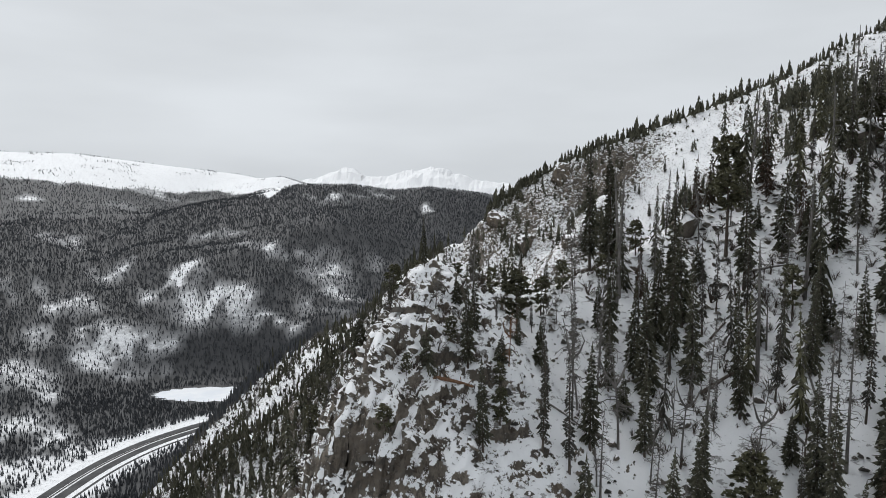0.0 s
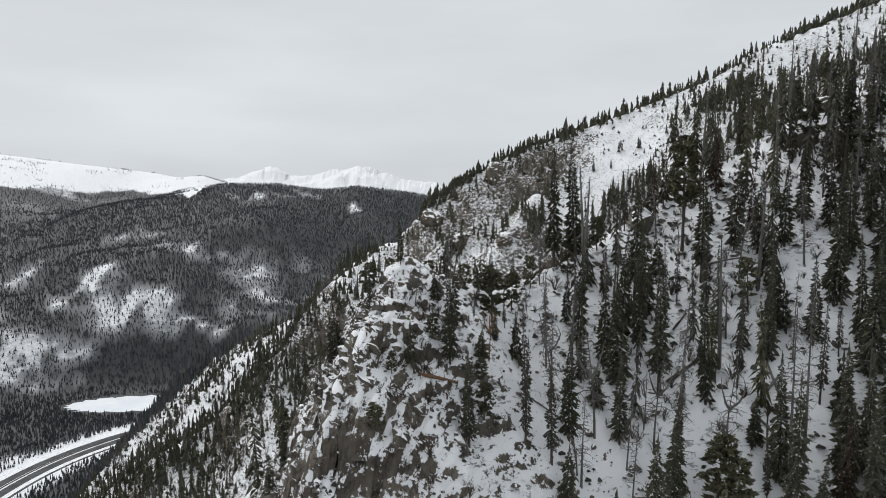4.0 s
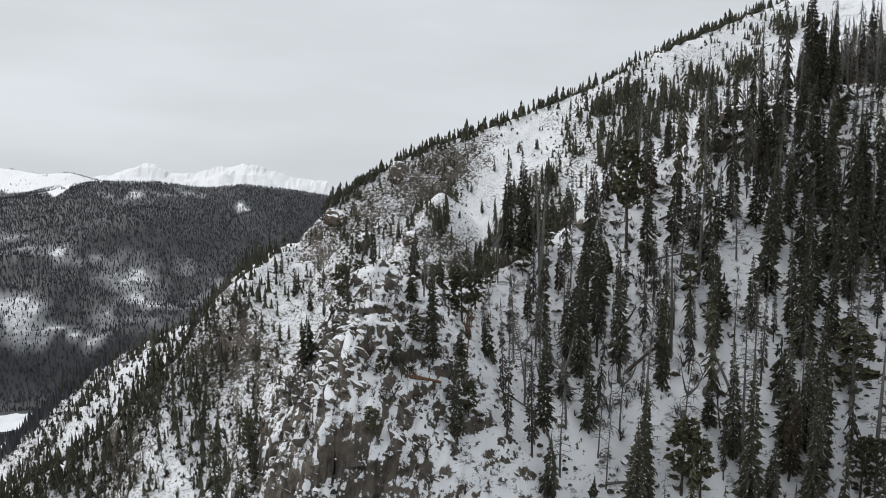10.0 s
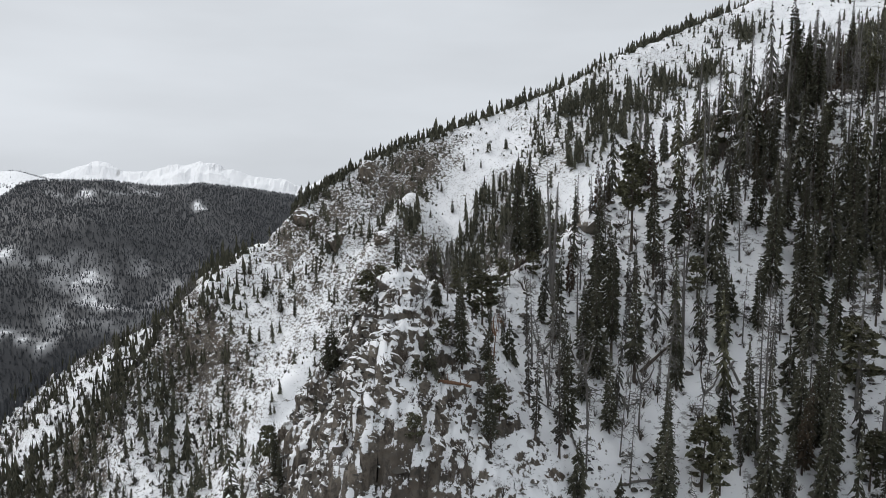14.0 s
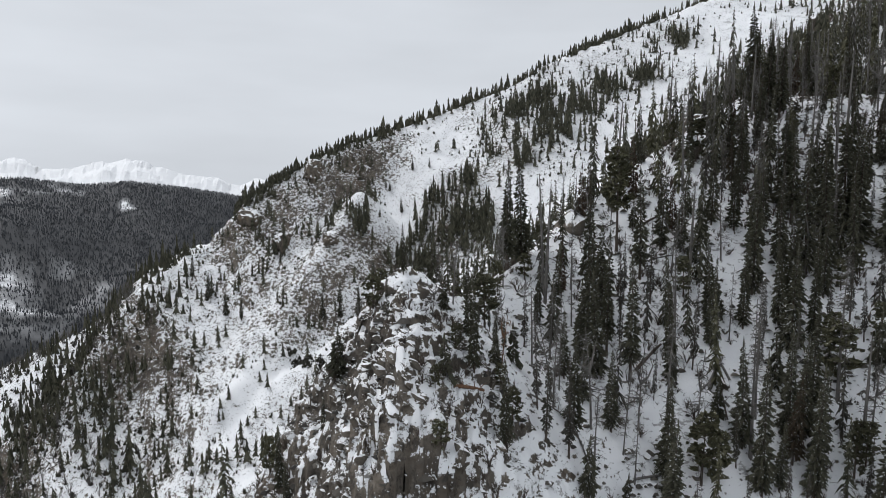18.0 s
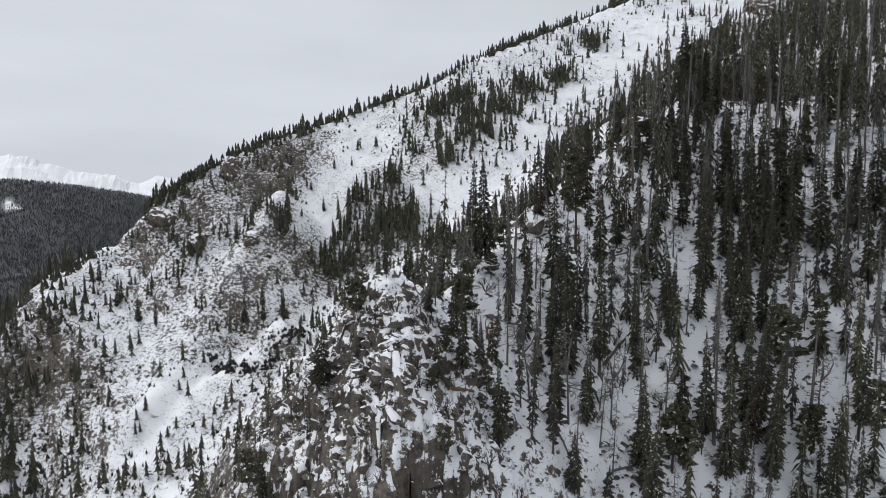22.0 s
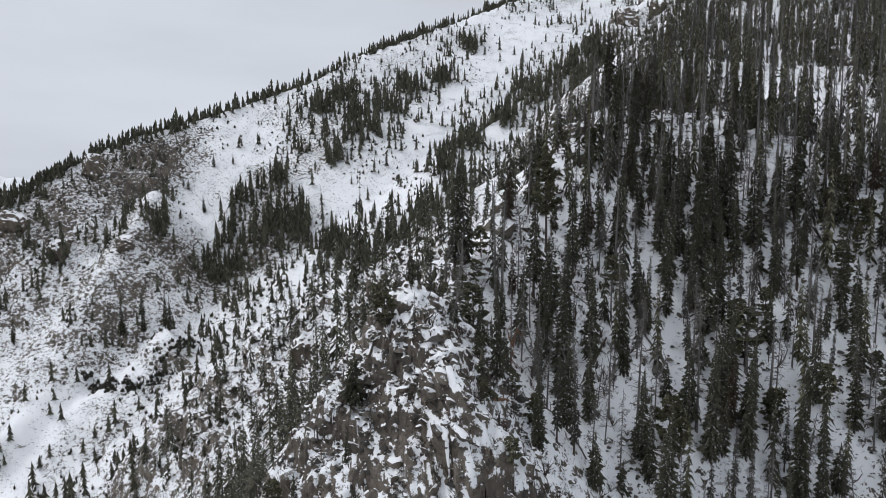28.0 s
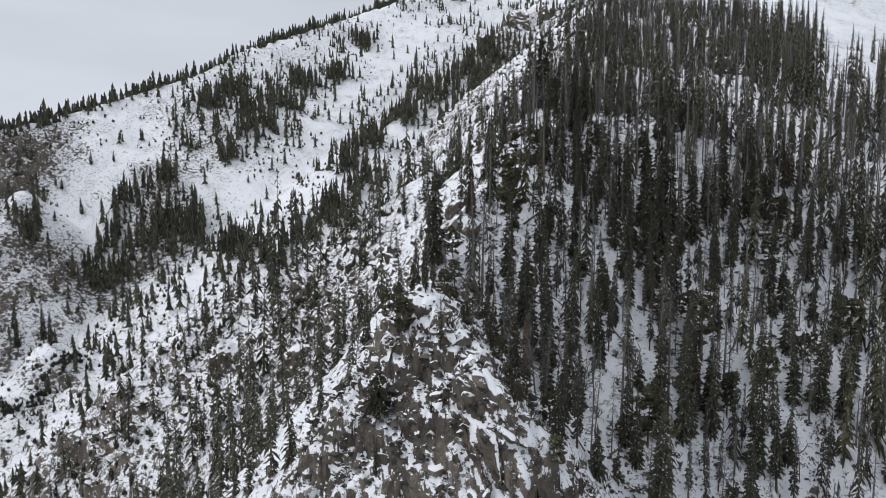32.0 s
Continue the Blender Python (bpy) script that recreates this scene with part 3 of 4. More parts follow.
def snag_meshes(seed, tall, boughs, fork=False, wood=None):
    rng = random.Random(seed)
    pts, radii = stem(rng, tall, 0.0085 * tall + 0.03, rng.uniform(0.1, 0.7))
    trunk, limbs = Heap(), Heap()
    trunk.add(*tube(pts, radii, 7))
    for k in range(boughs):
        z = tall * rng.uniform(0.22, 0.97)
        h, reach = rng.uniform(0, 6.283), (0.25 + 0.75 * (1 - z / tall)) * rng.uniform(0.5, 1.3)
        root = along(pts, z)
        out = Vector((math.cos(h), math.sin(h), 0))
        mid = root + out * reach * 0.5 + Vector((0, 0, -0.10 * reach + rng.uniform(-0.1, 0.12)))
        end = root + out * reach + Vector((0, 0, reach * rng.uniform(-0.55, 0.15)))
        limbs.add(*tube([root, mid, end], [0.032, 0.022, 0.008], 3))
        for _ in range(3):
            q = mid.lerp(end, rng.uniform(0, 0.9))
            limbs.add(*tube([q, q + Vector((rng.uniform(-0.3, 0.3), rng.uniform(-0.3, 0.3), rng.uniform(-0.45, 0.1)))], [0.015, 0.005], 3))
    if fork:
        for s in (-1, 1):
            root = along(pts, tall * 0.55)
            limbs.add(*tube([root, root + Vector((s * 0.35, 0.2, 0.4)), root + Vector((s * 0.6, 0.3, 1.0)), root + Vector((s * 0.55, 0.1, 1.5))], [0.06, 0.05, 0.03, 0.01], 5))
    return trunk.mesh("trunk", wood or GREY_WOOD, True), limbs.mesh("bare_crown", wood or GREY_WOOD)


def make_tree(name, meshes, label, category, crown_name="crown"):
    ob = tagged(new(name), label, category)
    part("trunk", meshes[0], ob)
    part(crown_name, meshes[1], ob)
    return ob


rng = random.Random(11)
KINDS = {"fir": [], "pine": [], "snag": [], "rusty": [], "young": [], "thin": []}
for k, (tall, spread, bare) in enumerate(((12.5, 1.15, 0.10), (11.0, 1.0, 0.06), (9.5, 1.05, 0.05), (13.0, 1.0, 0.22), (8.0, 1.0, 0.04), (10.0, 0.85, 0.16), (7.0, 0.85, 0.08))):
    KINDS["fir"].append((make_tree("fir_tree", fir_meshes(100 + k, tall, spread, bare), "tall narrow dark green fir with flecks of snow", "conifer"), tall))
for k, (tall, spread, bare) in enumerate(((8.5, 1.7, 0.3), (7.0, 1.5, 0.18), (9.5, 1.5, 0.4))):
    KINDS["pine"].append((make_tree("pine_tree", pine_meshes(200 + k, tall, spread, bare), "bushy olive green pine with a rounded crown", "conifer"), tall))
for k, (tall, n, fork) in enumerate(((11.0, 80, False), (8.0, 55, False), (4.6, 30, True))):
    KINDS["snag"].append((make_tree("dead_tree", snag_meshes(300 + k, tall, n, fork), "bare grey dead conifer with broken thin twigs", "dead tree", "bare_crown"), tall))
for k, tall in enumerate((7.5, 6.0)):
    KINDS["rusty"].append((make_tree("dying_fir_tree", fir_meshes(400 + k, tall, 0.9, 0.12, 0.35, RUSTY), "dying fir with thin rusty brown needles", "conifer"), tall))
for k, (tall, spread) in enumerate(((2.4, 0.7), (3.6, 0.85), (1.6, 0.55))):
    KINDS["young"].append((make_tree("young_fir_tree", fir_meshes(500 + k, tall, spread, 0.02), "small young fir standing in the snow", "conifer"), tall))
for k, (tall, spread) in enumerate(((12.0, 0.85), (10.0, 0.8))):
    KINDS["thin"].append((make_tree("sparse_fir_tree", fir_meshes(600 + k, tall, spread, 0.15, 0.4, GREYISH), "sparse fir with gappy lichen-grey boughs", "conifer"), tall))
USED = set()  # kinds that stand somewhere already
STANDING = []


def plant(kind, x, y, tall, spread=1.0, lean=0.0):
    choices = KINDS[kind]
    ob, own = min(choices, key=lambda c: abs(c[1] - tall) + 1.5 * rng.random())
    size = tall / own
    z = float(height(np.array([x]), np.array([y]))[0])
    m = pose(x, y, z, lean * rng.uniform(-1, 1), lean * rng.uniform(-1, 1), rng.uniform(0, 360)) @ Matrix.Diagonal((size * spread, size * spread, size, 1))
    STANDING.append((x, y))
    if ob.name in USED:
        copy = copy_thing(ob, m)
    else:
        USED.add(ob.name)
        ob.matrix_basis = m
        copy = ob
    return tagged(copy, group="trees on the near slope")


def near_share(x, y):
    """How closely the near face is wooded: open round the crag, close up by the crest."""
    d = (0.64 + 1.1 * rough(np.array(x), np.array(y), 9, 2, 71)) * (1 - 0.85 * near_to(x, y, 138, 72, 22)) * (1 - 0.85 * near_to(x, y, 103, 43, 10)) * (1 - 0.6 * near_to(x, y, 124, 50, 9))
    d = d * (1 - 0.2 * near_to(x, y, 38, 21, 10)) * (1 - 0.3 * near_to(x, y, 29, 31, 6)) + 0.5 * near_to(x, y, 57, 30, 11) + 0.15 * near_to(x, y, 30, 48, 9) - 0.25 * near_to(x, y, 21, 50, 7)
    d = d * (1 - 0.97 * near_to(x, y, -4, 38, 8)) * (1 - 0.9 * near_to(x, y, -10, 30, 9))
    d = d * (1 - 0.85 * near_to(x, y, 22, 38, 4)) * (1 - 0.8 * near_to(x, y, 40, 47, 3)) * (1 - 0.7 * near_to(x, y, 18, 40, 4)) + 0.45 * near_to(x, y, 45, 36, 16) + 0.3 * near_to(x, y, 62, 52, 22) + 0.6 * near_to(x, y, 95, 70, 30) + 0.4 * near_to(x, y, 20, 32, 4)
    d = d + (0.45 * math.exp(-(((y - 59.5 - 0.27 * (x - 36)) / 4) ** 2)) if 40 < x < 110 else 0)
    return float((min(d, 0.5) + 0.55 * near_to(x, y, 74, 28, 18)) * min(1, max(0.06, 0.6 + 2.0 * rough(np.array(x), np.array(y), 26, 2, 73))) if x > 58 else d + 0.5 * near_to(x, y, 54, 25, 14))


# the trees that stand out, at their own places: x, y, height
FIRS = [(15.5, 46.1, 7.9), (9.4, 39.6, 6.8), (14.1, 43.2, 8.4), (13.0, 39.9, 6.2), (16.8, 42.3, 9.7), (15.3, 36.8, 7.2), (24.9, 42.2, 5.6), (27.2, 40.7, 6.2), (21.8, 35.9, 8.2), (22.7, 33.4, 5.2),
        (26.4, 34.4, 7.8), (29.1, 37.8, 8.4), (11.7, 47.7, 4.2), (2.1, 41.6, 4.2), (22.9, 48.2, 10.4), (26.2, 49.2, 7.7), (29.2, 47.2, 6.6), (32.5, 46.5, 6.1), (32.1, 43.9, 8.4), (32.7, 41.5, 5.3),
        (35.2, 41.1, 10.4), (37.2, 40.6, 9.5), (43.5, 42.6, 10.0), (38.6, 45.2, 10.0), (40.1, 43.1, 9.8), (42.1, 41.0, 9.5), (43.1, 38.7, 9.0), (46.9, 37.5, 8.6), (17.8, 47.0, 7.9), (25.8, 42.9, 7.0)]
PINES = [(17.6, 35.7, 5.0), (30.6, 34.7, 7.6), (28.0, 31.5, 5.6), (3.5, 38.1, 3.3), (5.3, 45.1, 5.5), (13.0, 51.8, 3.2), (16.4, 54.2, 4.2), (22.8, 51.3, 9.4), (35.6, 58.0, 3.8), (36.8, 55.4, 6.2), (-2.2, 37.5, 1.9),
         (-3.2, 34.6, 2.6), (-3.5, 44.7, 3.5), (-10.0, 47.8, 3.8), (29.1, 31.4, 4.5), (0.5, 40.3, 2.4), (3.6, 39.9, 2.3), (7.5, 48.5, 4.2), (9.5, 50.5, 3.8), (-1.8, 47.5, 3.0)]
SNAGS = [(15.7, 37.3, 12.0), (22.0, 35.3, 10.6), (9.3, 44.8, 7.0), (11.3, 45.3, 7.1), (29.5, 45.2, 7.4), (21.4, 53.3, 5.3), (9.6, 37.5, 6.8), (15.2, 39.5, 5.3), (30.2, 34.4, 10.5), (34.8, 40.9, 5.3), (-0.5, 41.7, 2.8)]
SMALL = [(21.2, 37.7, 3.0), (-5.9, 45.0, 3.0), (26.2, 42.6, 3.0), (3.7, 40.9, 1.5), (-1.0, 38.6, 1.3), (1.0, 43.0, 1.4)]
for kind, rows in (("fir", FIRS), ("pine", PINES), ("snag", SNAGS), ("young", SMALL)):
    for x, y, tall in rows:
        plant(kind, x, y, tall, rng.uniform(0.9, 1.15), 2.0)
CROWD = []


TAKEN = {}


def take(x, y):
    TAKEN.setdefault((int(x // 2), int(y // 2)), []).append((x, y))


def free(x, y, gap):
    i, j = int(x // 2), int(y // 2)
    return all(math.hypot(x - a, y - b) > gap for di in (-1, 0, 1) for dj in (-1, 0, 1) for a, b in TAKEN.get((i + di, j + dj), ()))


for x, y in STANDING:
    take(x, y)
tries = 0
while len(STANDING) < 450 and tries < 30000:
    tries += 1
    x, y = rng.uniform(-16, 62), rng.uniform(22, 72)
    if math.hypot(x + 5, y - 5) < 32 or y > 59.5 + 0.27 * (x - 36) + 1.5 or rng.random() > near_share(x, y) or not free(x, y, 1.15):
        continue
    kind = rng.choices(("fir", "pine", "snag", "rusty", "young", "thin"), (38, 11, 34, 4, 14, 26))[0]
    tall = {"fir": rng.uniform(5, 11), "pine": rng.uniform(3.5, 7), "snag": rng.uniform(4, 10), "rusty": rng.uniform(4, 7), "young": rng.uniform(1.0, 3.2), "thin": rng.uniform(6, 10)}[kind]
    if x < -2 and rng.random() < 0.6:
        continue
    if x < 9 and y > 43 or x < -2:
        tall = min(tall, rng.uniform(2, 4.2))
    plant(kind, x, y, tall, rng.uniform(0.72, 1.05), 2.5)
    take(x, y)
tries = 0
while len(CROWD) < 1700 and tries < 40000:
    tries += 1
    x, y = rng.uniform(12, 175), rng.uniform(8, 100)
    if math.hypot(x + 5, y - 5) < 34 or y > 61.5 + 0.27 * (x - 44) + 1.5 or rng.random() > near_share(x, y) * (0.45 if x < 22 else 0.6 if x < 40 else 0.8 if x < 48 else 1.0) or not free(x, y, 1.7):
        continue
    if x > 107 and y < 35 + 0.04 * (x - 110) and rng.random() < 0.96:
        continue
    take(x, y)
    CROWD.append((x, y, rng.triangular(4.5, 12.5 + 0.04 * min(max(x - 45, 0), 60), 7.5) if rng.random() < 0.85 else rng.uniform(1.5, 4)))

tries = 0
while len(CROWD) < 1880 and tries < 6000:
    tries += 1
    x, y = rng.uniform(46, 66), rng.uniform(18, 44)
    if rng.random() < 0.9 * near_to(x, y, 57, 31, 11) and free(x, y, 1.35):
        take(x, y)
        CROWD.append((x, y, rng.triangular(5, 12, 8)))

# ---- woods too far off to count: one object each ----
def star_tree(layers=6, tips=7):
    """A small conifer of ragged tiers, one metre tall."""
    r = random.Random(5)
    verts, faces = [], []
    for k in range(layers):
        z, reach = 0.06 + 0.86 * k / layers, 0.5 * (1 - k / (layers + 0.3)) ** 0.75 * r.uniform(0.75, 1.2)
        top = len(verts)
        verts.append((0, 0, 1.0 if k == layers - 1 else min(1.0, z + 1.7 / layers)))
        for n in range(tips * 2):
            a = math.pi * n / tips + k
            q = reach * (r.uniform(0.65, 1.3) if n % 2 == 0 else r.uniform(0.15, 0.32))
            verts.append((q * math.cos(a), q * math.sin(a), z + (r.uniform(-0.03, 0.03) if n % 2 == 0 else 0.07)))
        for n in range(tips * 2):
            faces.append((top, top + 1 + n, top + 1 + (n + 1) % (tips * 2)))
    k = len(verts)
    verts += [(0.02, 0, -0.12), (-0.01, 0.017, -0.12), (-0.01, -0.017, -0.12), (0, 0, 0.5)]
    faces += [(k, k + 1, k + 3), (k + 1, k + 2, k + 3), (k + 2, k, k + 3)]
    return np.array(verts), np.array(faces)


def bush():
    """A low ragged bush, one metre across."""
    r, v, f = random.Random(9), [], []
    for k in range(15):
        a, h = r.uniform(0, 6.283), r.uniform(0.3, 1.0)
        q, s = r.uniform(0.1, 0.45), r.uniform(0.1, 0.22)
        c = len(v)
        x, y = q * math.cos(a), q * math.sin(a)
        v += [(x * 0.5 + s * math.sin(a), y * 0.5 - s * math.cos(a), h * 0.15 - 0.1), (x * 0.5 - s * math.sin(a), y * 0.5 + s * math.cos(a), h * 0.15 - 0.1), (x * 1.2, y * 1.2, h * (1 - 0.6 * q))]
        f.append((c, c + 1, c + 2))
    return np.array(v), np.array(f)


def spike_tree():
    a = np.arange(3) * 2 * math.pi / 3
    ring = np.stack([0.5 * np.cos(a), 0.5 * np.sin(a), np.full(3, 0.05)], -1)
    return np.concatenate([ring, [[0, 0, 1.0]]]), np.array([(k, (k + 1) % 3, 3) for k in range(3)])


def wood(name, form, x, y, tall, wide, material, label):
    v, f = form
    g = np.random.default_rng(len(x))
    z = height(x, y)
    a = g.uniform(0, 2 * math.pi, len(x))
    c, s = (np.cos(a) * wide)[:, None], (np.sin(a) * wide)[:, None]
    px = x[:, None] + c * v[:, 0] - s * v[:, 1] + g.normal(0, 0.03, len(x))[:, None] * tall[:, None] * v[:, 2]
    py = y[:, None] + s * v[:, 0] + c * v[:, 1]
    pz = z[:, None] + tall[:, None] * v[:, 2]
    faces = (f[None] + (np.arange(len(x)) * len(v))[:, None, None]).reshape(-1, 3)
    me = sheet(name, np.stack([px, py, pz], -1).reshape(-1, 3), faces, material)
    return tagged(new(name, me), label, "forest", kind="stuff")


# where firs stand close together across the gully: x, y, reach
CLUMPS = [(83, 242, 5), (94, 246, 6), (95, 232, 7), (106, 242, 5), (103, 219, 5), (76, 238, 5), (144, 233, 8), (165, 243, 9), (188, 253, 9), (141, 260, 8), (158, 266, 8), (140, 183, 6), (153, 183, 7),
          (203, 167, 10), (216, 167, 8), (234, 217, 5), (108, 172, 8), (118, 168, 8), (100, 198, 4), (62, 160, 10),
          (83, 232, 6), (104, 224, 5), (96, 226, 6), (97, 187, 5), (95, 171, 6), (134, 170, 7), (173, 180, 7), (189, 174, 7), (126, 232, 4), (208, 249, 6), (147, 244, 5), (245, 266, 6), (63, 250, 5)]


def mid_share(x, y):
    """Where firs stand on the slopes across the gully."""
    d = 0.10 + np.where(y > 150, np.clip(0.003 * (x - 10), -0.1, 0.2), 0) + 0.9 * rough(x, y, 34, 3, 81) + 0.7 * rough(x, y, 9, 2, 83)
    for cx, cy, r in SNOWFIELDS:
        d = d * (1 - 0.97 * near_to(x, y, cx, cy, r + 2))
    for cx, cy, r in CLUMPS:
        d = d + 0.3 * near_to(x, y, cx, cy, r)
    d = np.where(y > 150, np.minimum(d, 0.5), d)
    d = d + 0.7 * near_to(x, y, 12, 74, 18) + 0.75 * near_to(x, y, 34, 104, 26) + 0.5 * near_to(x, y, 60, 130, 26) + 0.7 * near_to(x, y, 68, 92, 18) + 0.3 * near_to(x, y, 20, 282, 16) + 0.25 * near_to(x, y, -25, 255, 30) + 0.10 * near_to(x, y, 15, 238, 48) + 0.3 * near_to(x, y, -60, 250, 42) + 0.5 * near_to(x, y, -105, 275, 30) + 0.3 * near_to(x, y, -30, 215, 25)
    return np.clip(d, 0.012, 1)


def scatter(seed, count, x0, x1, y0, y1, share):
    g = np.random.default_rng(seed)
    x, y = g.uniform(x0, x1, count), g.uniform(y0, y1, count)
    keep = g.uniform(0, 1, count) < share(x, y)
    return x[keep], y[keep], g


def across(x, y):
    behind = y - 59.5 - 0.27 * (x - 36)
    edge = np.where(x > 45, 0.6, 0.3) * (behind > 1) * (behind < 26) * (x > 14) * np.clip(1.2 + 1.5 * rough(x, y, 12, 2, 89), 0.1, 1)
    crest_y = np.interp(x, (-19, -9, -4.5, -1, 6, 14, 36), (24, 31, 37, 46, 51, 56, 60.5))
    flank = 0.42 * (x < 24) * (y > crest_y + 1.5) * (y < crest_y + 24) * np.clip(0.8 + 1.8 * rough(x, y, 11, 2, 92), 0.08, 1)
    return np.clip(mid_share(x, y) + edge + flank, 0, 1) * (y > crest_y + 1 + 0.27 * np.maximum(x - 36, 0)) * (y < 296)


def slim(seed, step, thin):
    """A plainer fir, one metre tall and wide, for crowds."""
    r, heap = random.Random(seed), Heap()
    z = 0.06
    while z < 0.97:
        size = 0.5 * (1 - z) ** 0.85 * r.uniform(0.55, 1.15) + 0.02
        spin = r.uniform(0, 6.3)
        for k in range(7):
            if r.random() > thin:
                blade(heap, r, Vector((0, 0, min(0.98, z + step * r.uniform(-0.7, 0.7)))), spin + 0.9 * k + r.uniform(-0.4, 0.4), size * r.uniform(0.5, 1.4), r.uniform(0.0, 0.3), 0.03 + 0.13 * size)
        z += step * r.uniform(0.85, 1.2)
    v = np.array(heap.v)
    v[:, 2] -= 0.09 * np.hypot(v[:, 0], v[:, 1])
    base = len(v)
    v = np.concatenate([v, [(0.06, 0, -0.08), (-0.03, 0.05, -0.08), (-0.03, -0.05, -0.08), (0, 0, 0.98)]])
    return v, np.array(heap.f + [(base, base + 1, base + 3), (base + 1, base + 2, base + 3), (base + 2, base, base + 3)])


# firs that stand alone in the snow across the gully
ALONE = [(47.2, 206.4, 11.0), (46.0, 224.4, 8.2), (40.0, 225.9, 9.3), (83.5, 259.0, 6.8), (81.5, 272.6, 4.6), (82.7, 270.8, 5.2), (92.2, 267.5, 6.0), (97.6, 261.3, 4.6), (5.1, 263.3, 9.6), (10.1, 252.0, 9.0), (14.8, 246.2, 10.5), (0.1, 272.5, 10.4), (8.5, 265.6, 5.0),
         (125.2, 218.4, 3.9), (111.4, 184.6, 3.8), (52.3, 222.6, 12.0), (46.5, 226.7, 8.6), (157.7, 189.6, 4.9), (126.1, 194.9, 3.7)]
for x, y, tall in ALONE:
    tagged(plant("fir", x, y, tall, 1.15, 1.5), "single dark fir standing in open snow across the gully", group="lone firs")
crowd = np.array(CROWD)


def bare_pole():
    """A dead trunk with a few twigs, one metre tall."""
    r, heap = random.Random(15), Heap()
    heap.add(*tube([Vector((0, 0, -0.06)), Vector((0.02, 0, 0.5)), Vector((0, 0.01, 1.0))], [0.07, 0.05, 0.012], 4))
    for k in range(26):
        z, a = r.uniform(0.2, 0.96), r.uniform(0, 6.283)
        q = (0.12 + 0.5 * (1 - z)) * r.uniform(0.4, 1.2)
        root = Vector((0, 0, z))
        end = root + Vector((q * math.cos(a), q * math.sin(a), r.uniform(-0.05, 0.02)))
        heap.add([root, root + Vector((0, 0, 0.011)), end], [(0, 1, 2)])
        heap.add([root.lerp(end, 0.4), root.lerp(end, 0.55), root.lerp(end, 0.8) + Vector((-0.2 * q * math.sin(a), 0.2 * q * math.cos(a), -0.02))], [(0, 1, 2)])
    return np.array(heap.v), np.array(heap.f)


g = np.random.default_rng(19)
pick = g.choice(len(crowd), 520, replace=False)
px, py = crowd[pick, 0] + g.uniform(-1.2, 1.2, 520), crowd[pick, 1] + g.uniform(-1.2, 1.2, 520)
pole = g.uniform(4, 10.5, 520)
wood("bare_pole_wood", bare_pole(), px, py, pole, pole * 0.2 + 0.4, GREY_WOOD, "bare grey dead trunks standing among the firs of the spur")
for k, (name, material, label) in enumerate((("upper_fir_wood", FIR, "crowd of dark green firs below the spur crest"), ("sparse_fir_wood", GREYISH, "thin gappy firs among the crowd on the spur"), ("mixed_conifer_wood", PINE, "olive green conifers among the firs of the spur"))):
    mine = crowd[k::3]
    wood(name, slim(700 + k, 0.044, (0.05, 0.4, 0.15)[k]), mine[:, 0], mine[:, 1], mine[:, 2], mine[:, 2] * (0.155, 0.14, 0.175)[k] + 0.4, material, label)
x, y, g = scatter(21, 15500, -130, 420, 30, 290, across)
tall, wide, close = (g.gamma(7, 0.8, len(x)) + 1.0) * (0.8 + 0.55 * (mid_share(x, y) > 0.6)) * np.where(y > 268, 0.75, np.where(y > 150, 1.05, 1.0)), g.uniform(1.3, 2.3, len(x)), y < 150
rib = close & (y > 84) & (g.uniform(0, 1, len(x)) < 0.72)
close = close & (y <= 84)
wood("spur_back_wood", slim(720, 0.055, 0.1), x[close], y[close], tall[close] * 0.85, wide[close] * 0.7 + 0.12 * tall[close], FIR, "dark firs on the back of the spur")
wood("rib_wood", slim(721, 0.075, 0.1), x[rib], y[rib], tall[rib] * 1.05, wide[rib] * 0.6 + 0.2 * tall[rib], FIR, "dark firs on the rocky rib behind the spur")
packed = np.array([(cx + g.normal(0, 0.5) * r, cy + g.normal(0, 0.5) * r, g.triangular(3.5, 8, 12.5)) for cx, cy, r in CLUMPS if cy > 150 for _ in range(int(4.5 * r))])
x, y, tall, wide = np.concatenate([x, packed[:, 0]]), np.concatenate([y, packed[:, 1]]), np.concatenate([tall, packed[:, 2]]), np.concatenate([wide, np.full(len(packed), 1.7)])
wood("gully_fir_wood", star_tree(7, 4), x[y >= 150], y[y >= 150], tall[y >= 150], wide[y >= 150] * 0.6 + 0.19 * tall[y >= 150], FIR, "dark firs scattered over the snowy slope across the gully")
x, y, g = scatter(25, 20000, -130, 330, 80, 290, lambda x, y: np.clip(across(x, y) * 0.75 + 0.26 * (y > 95) * (1 - sum(near_to(x, y, *f) for f in SNOWFIELDS)), 0, 1) * (rough(x, y, 14, 2, 87) > -0.25))
wood("scrub", bush(), x, y, g.gamma(4, 0.32, len(x)) + 0.3, g.uniform(0.8, 2.0, len(x)), FIR, "low dark scrub and stunted firs among the rocks")
x, y, g = scatter(27, 9000, -260, -20, 215, 480, lambda x, y: np.clip(0.6 + 1.4 * rough(x, y, 24, 3, 97), 0.05, 1))
wood("scrub", bush(), x, y, g.gamma(4, 0.4, len(x)) + 0.4, g.uniform(1.0, 2.6, len(x)), GREYISH, "grey-brown scrub over the lower ridges")
# bushes added along the gully bed in place of its dark gap between ledges
g = np.random.default_rng(26)
s = g.uniform(0, 1, 260) ** 1.3
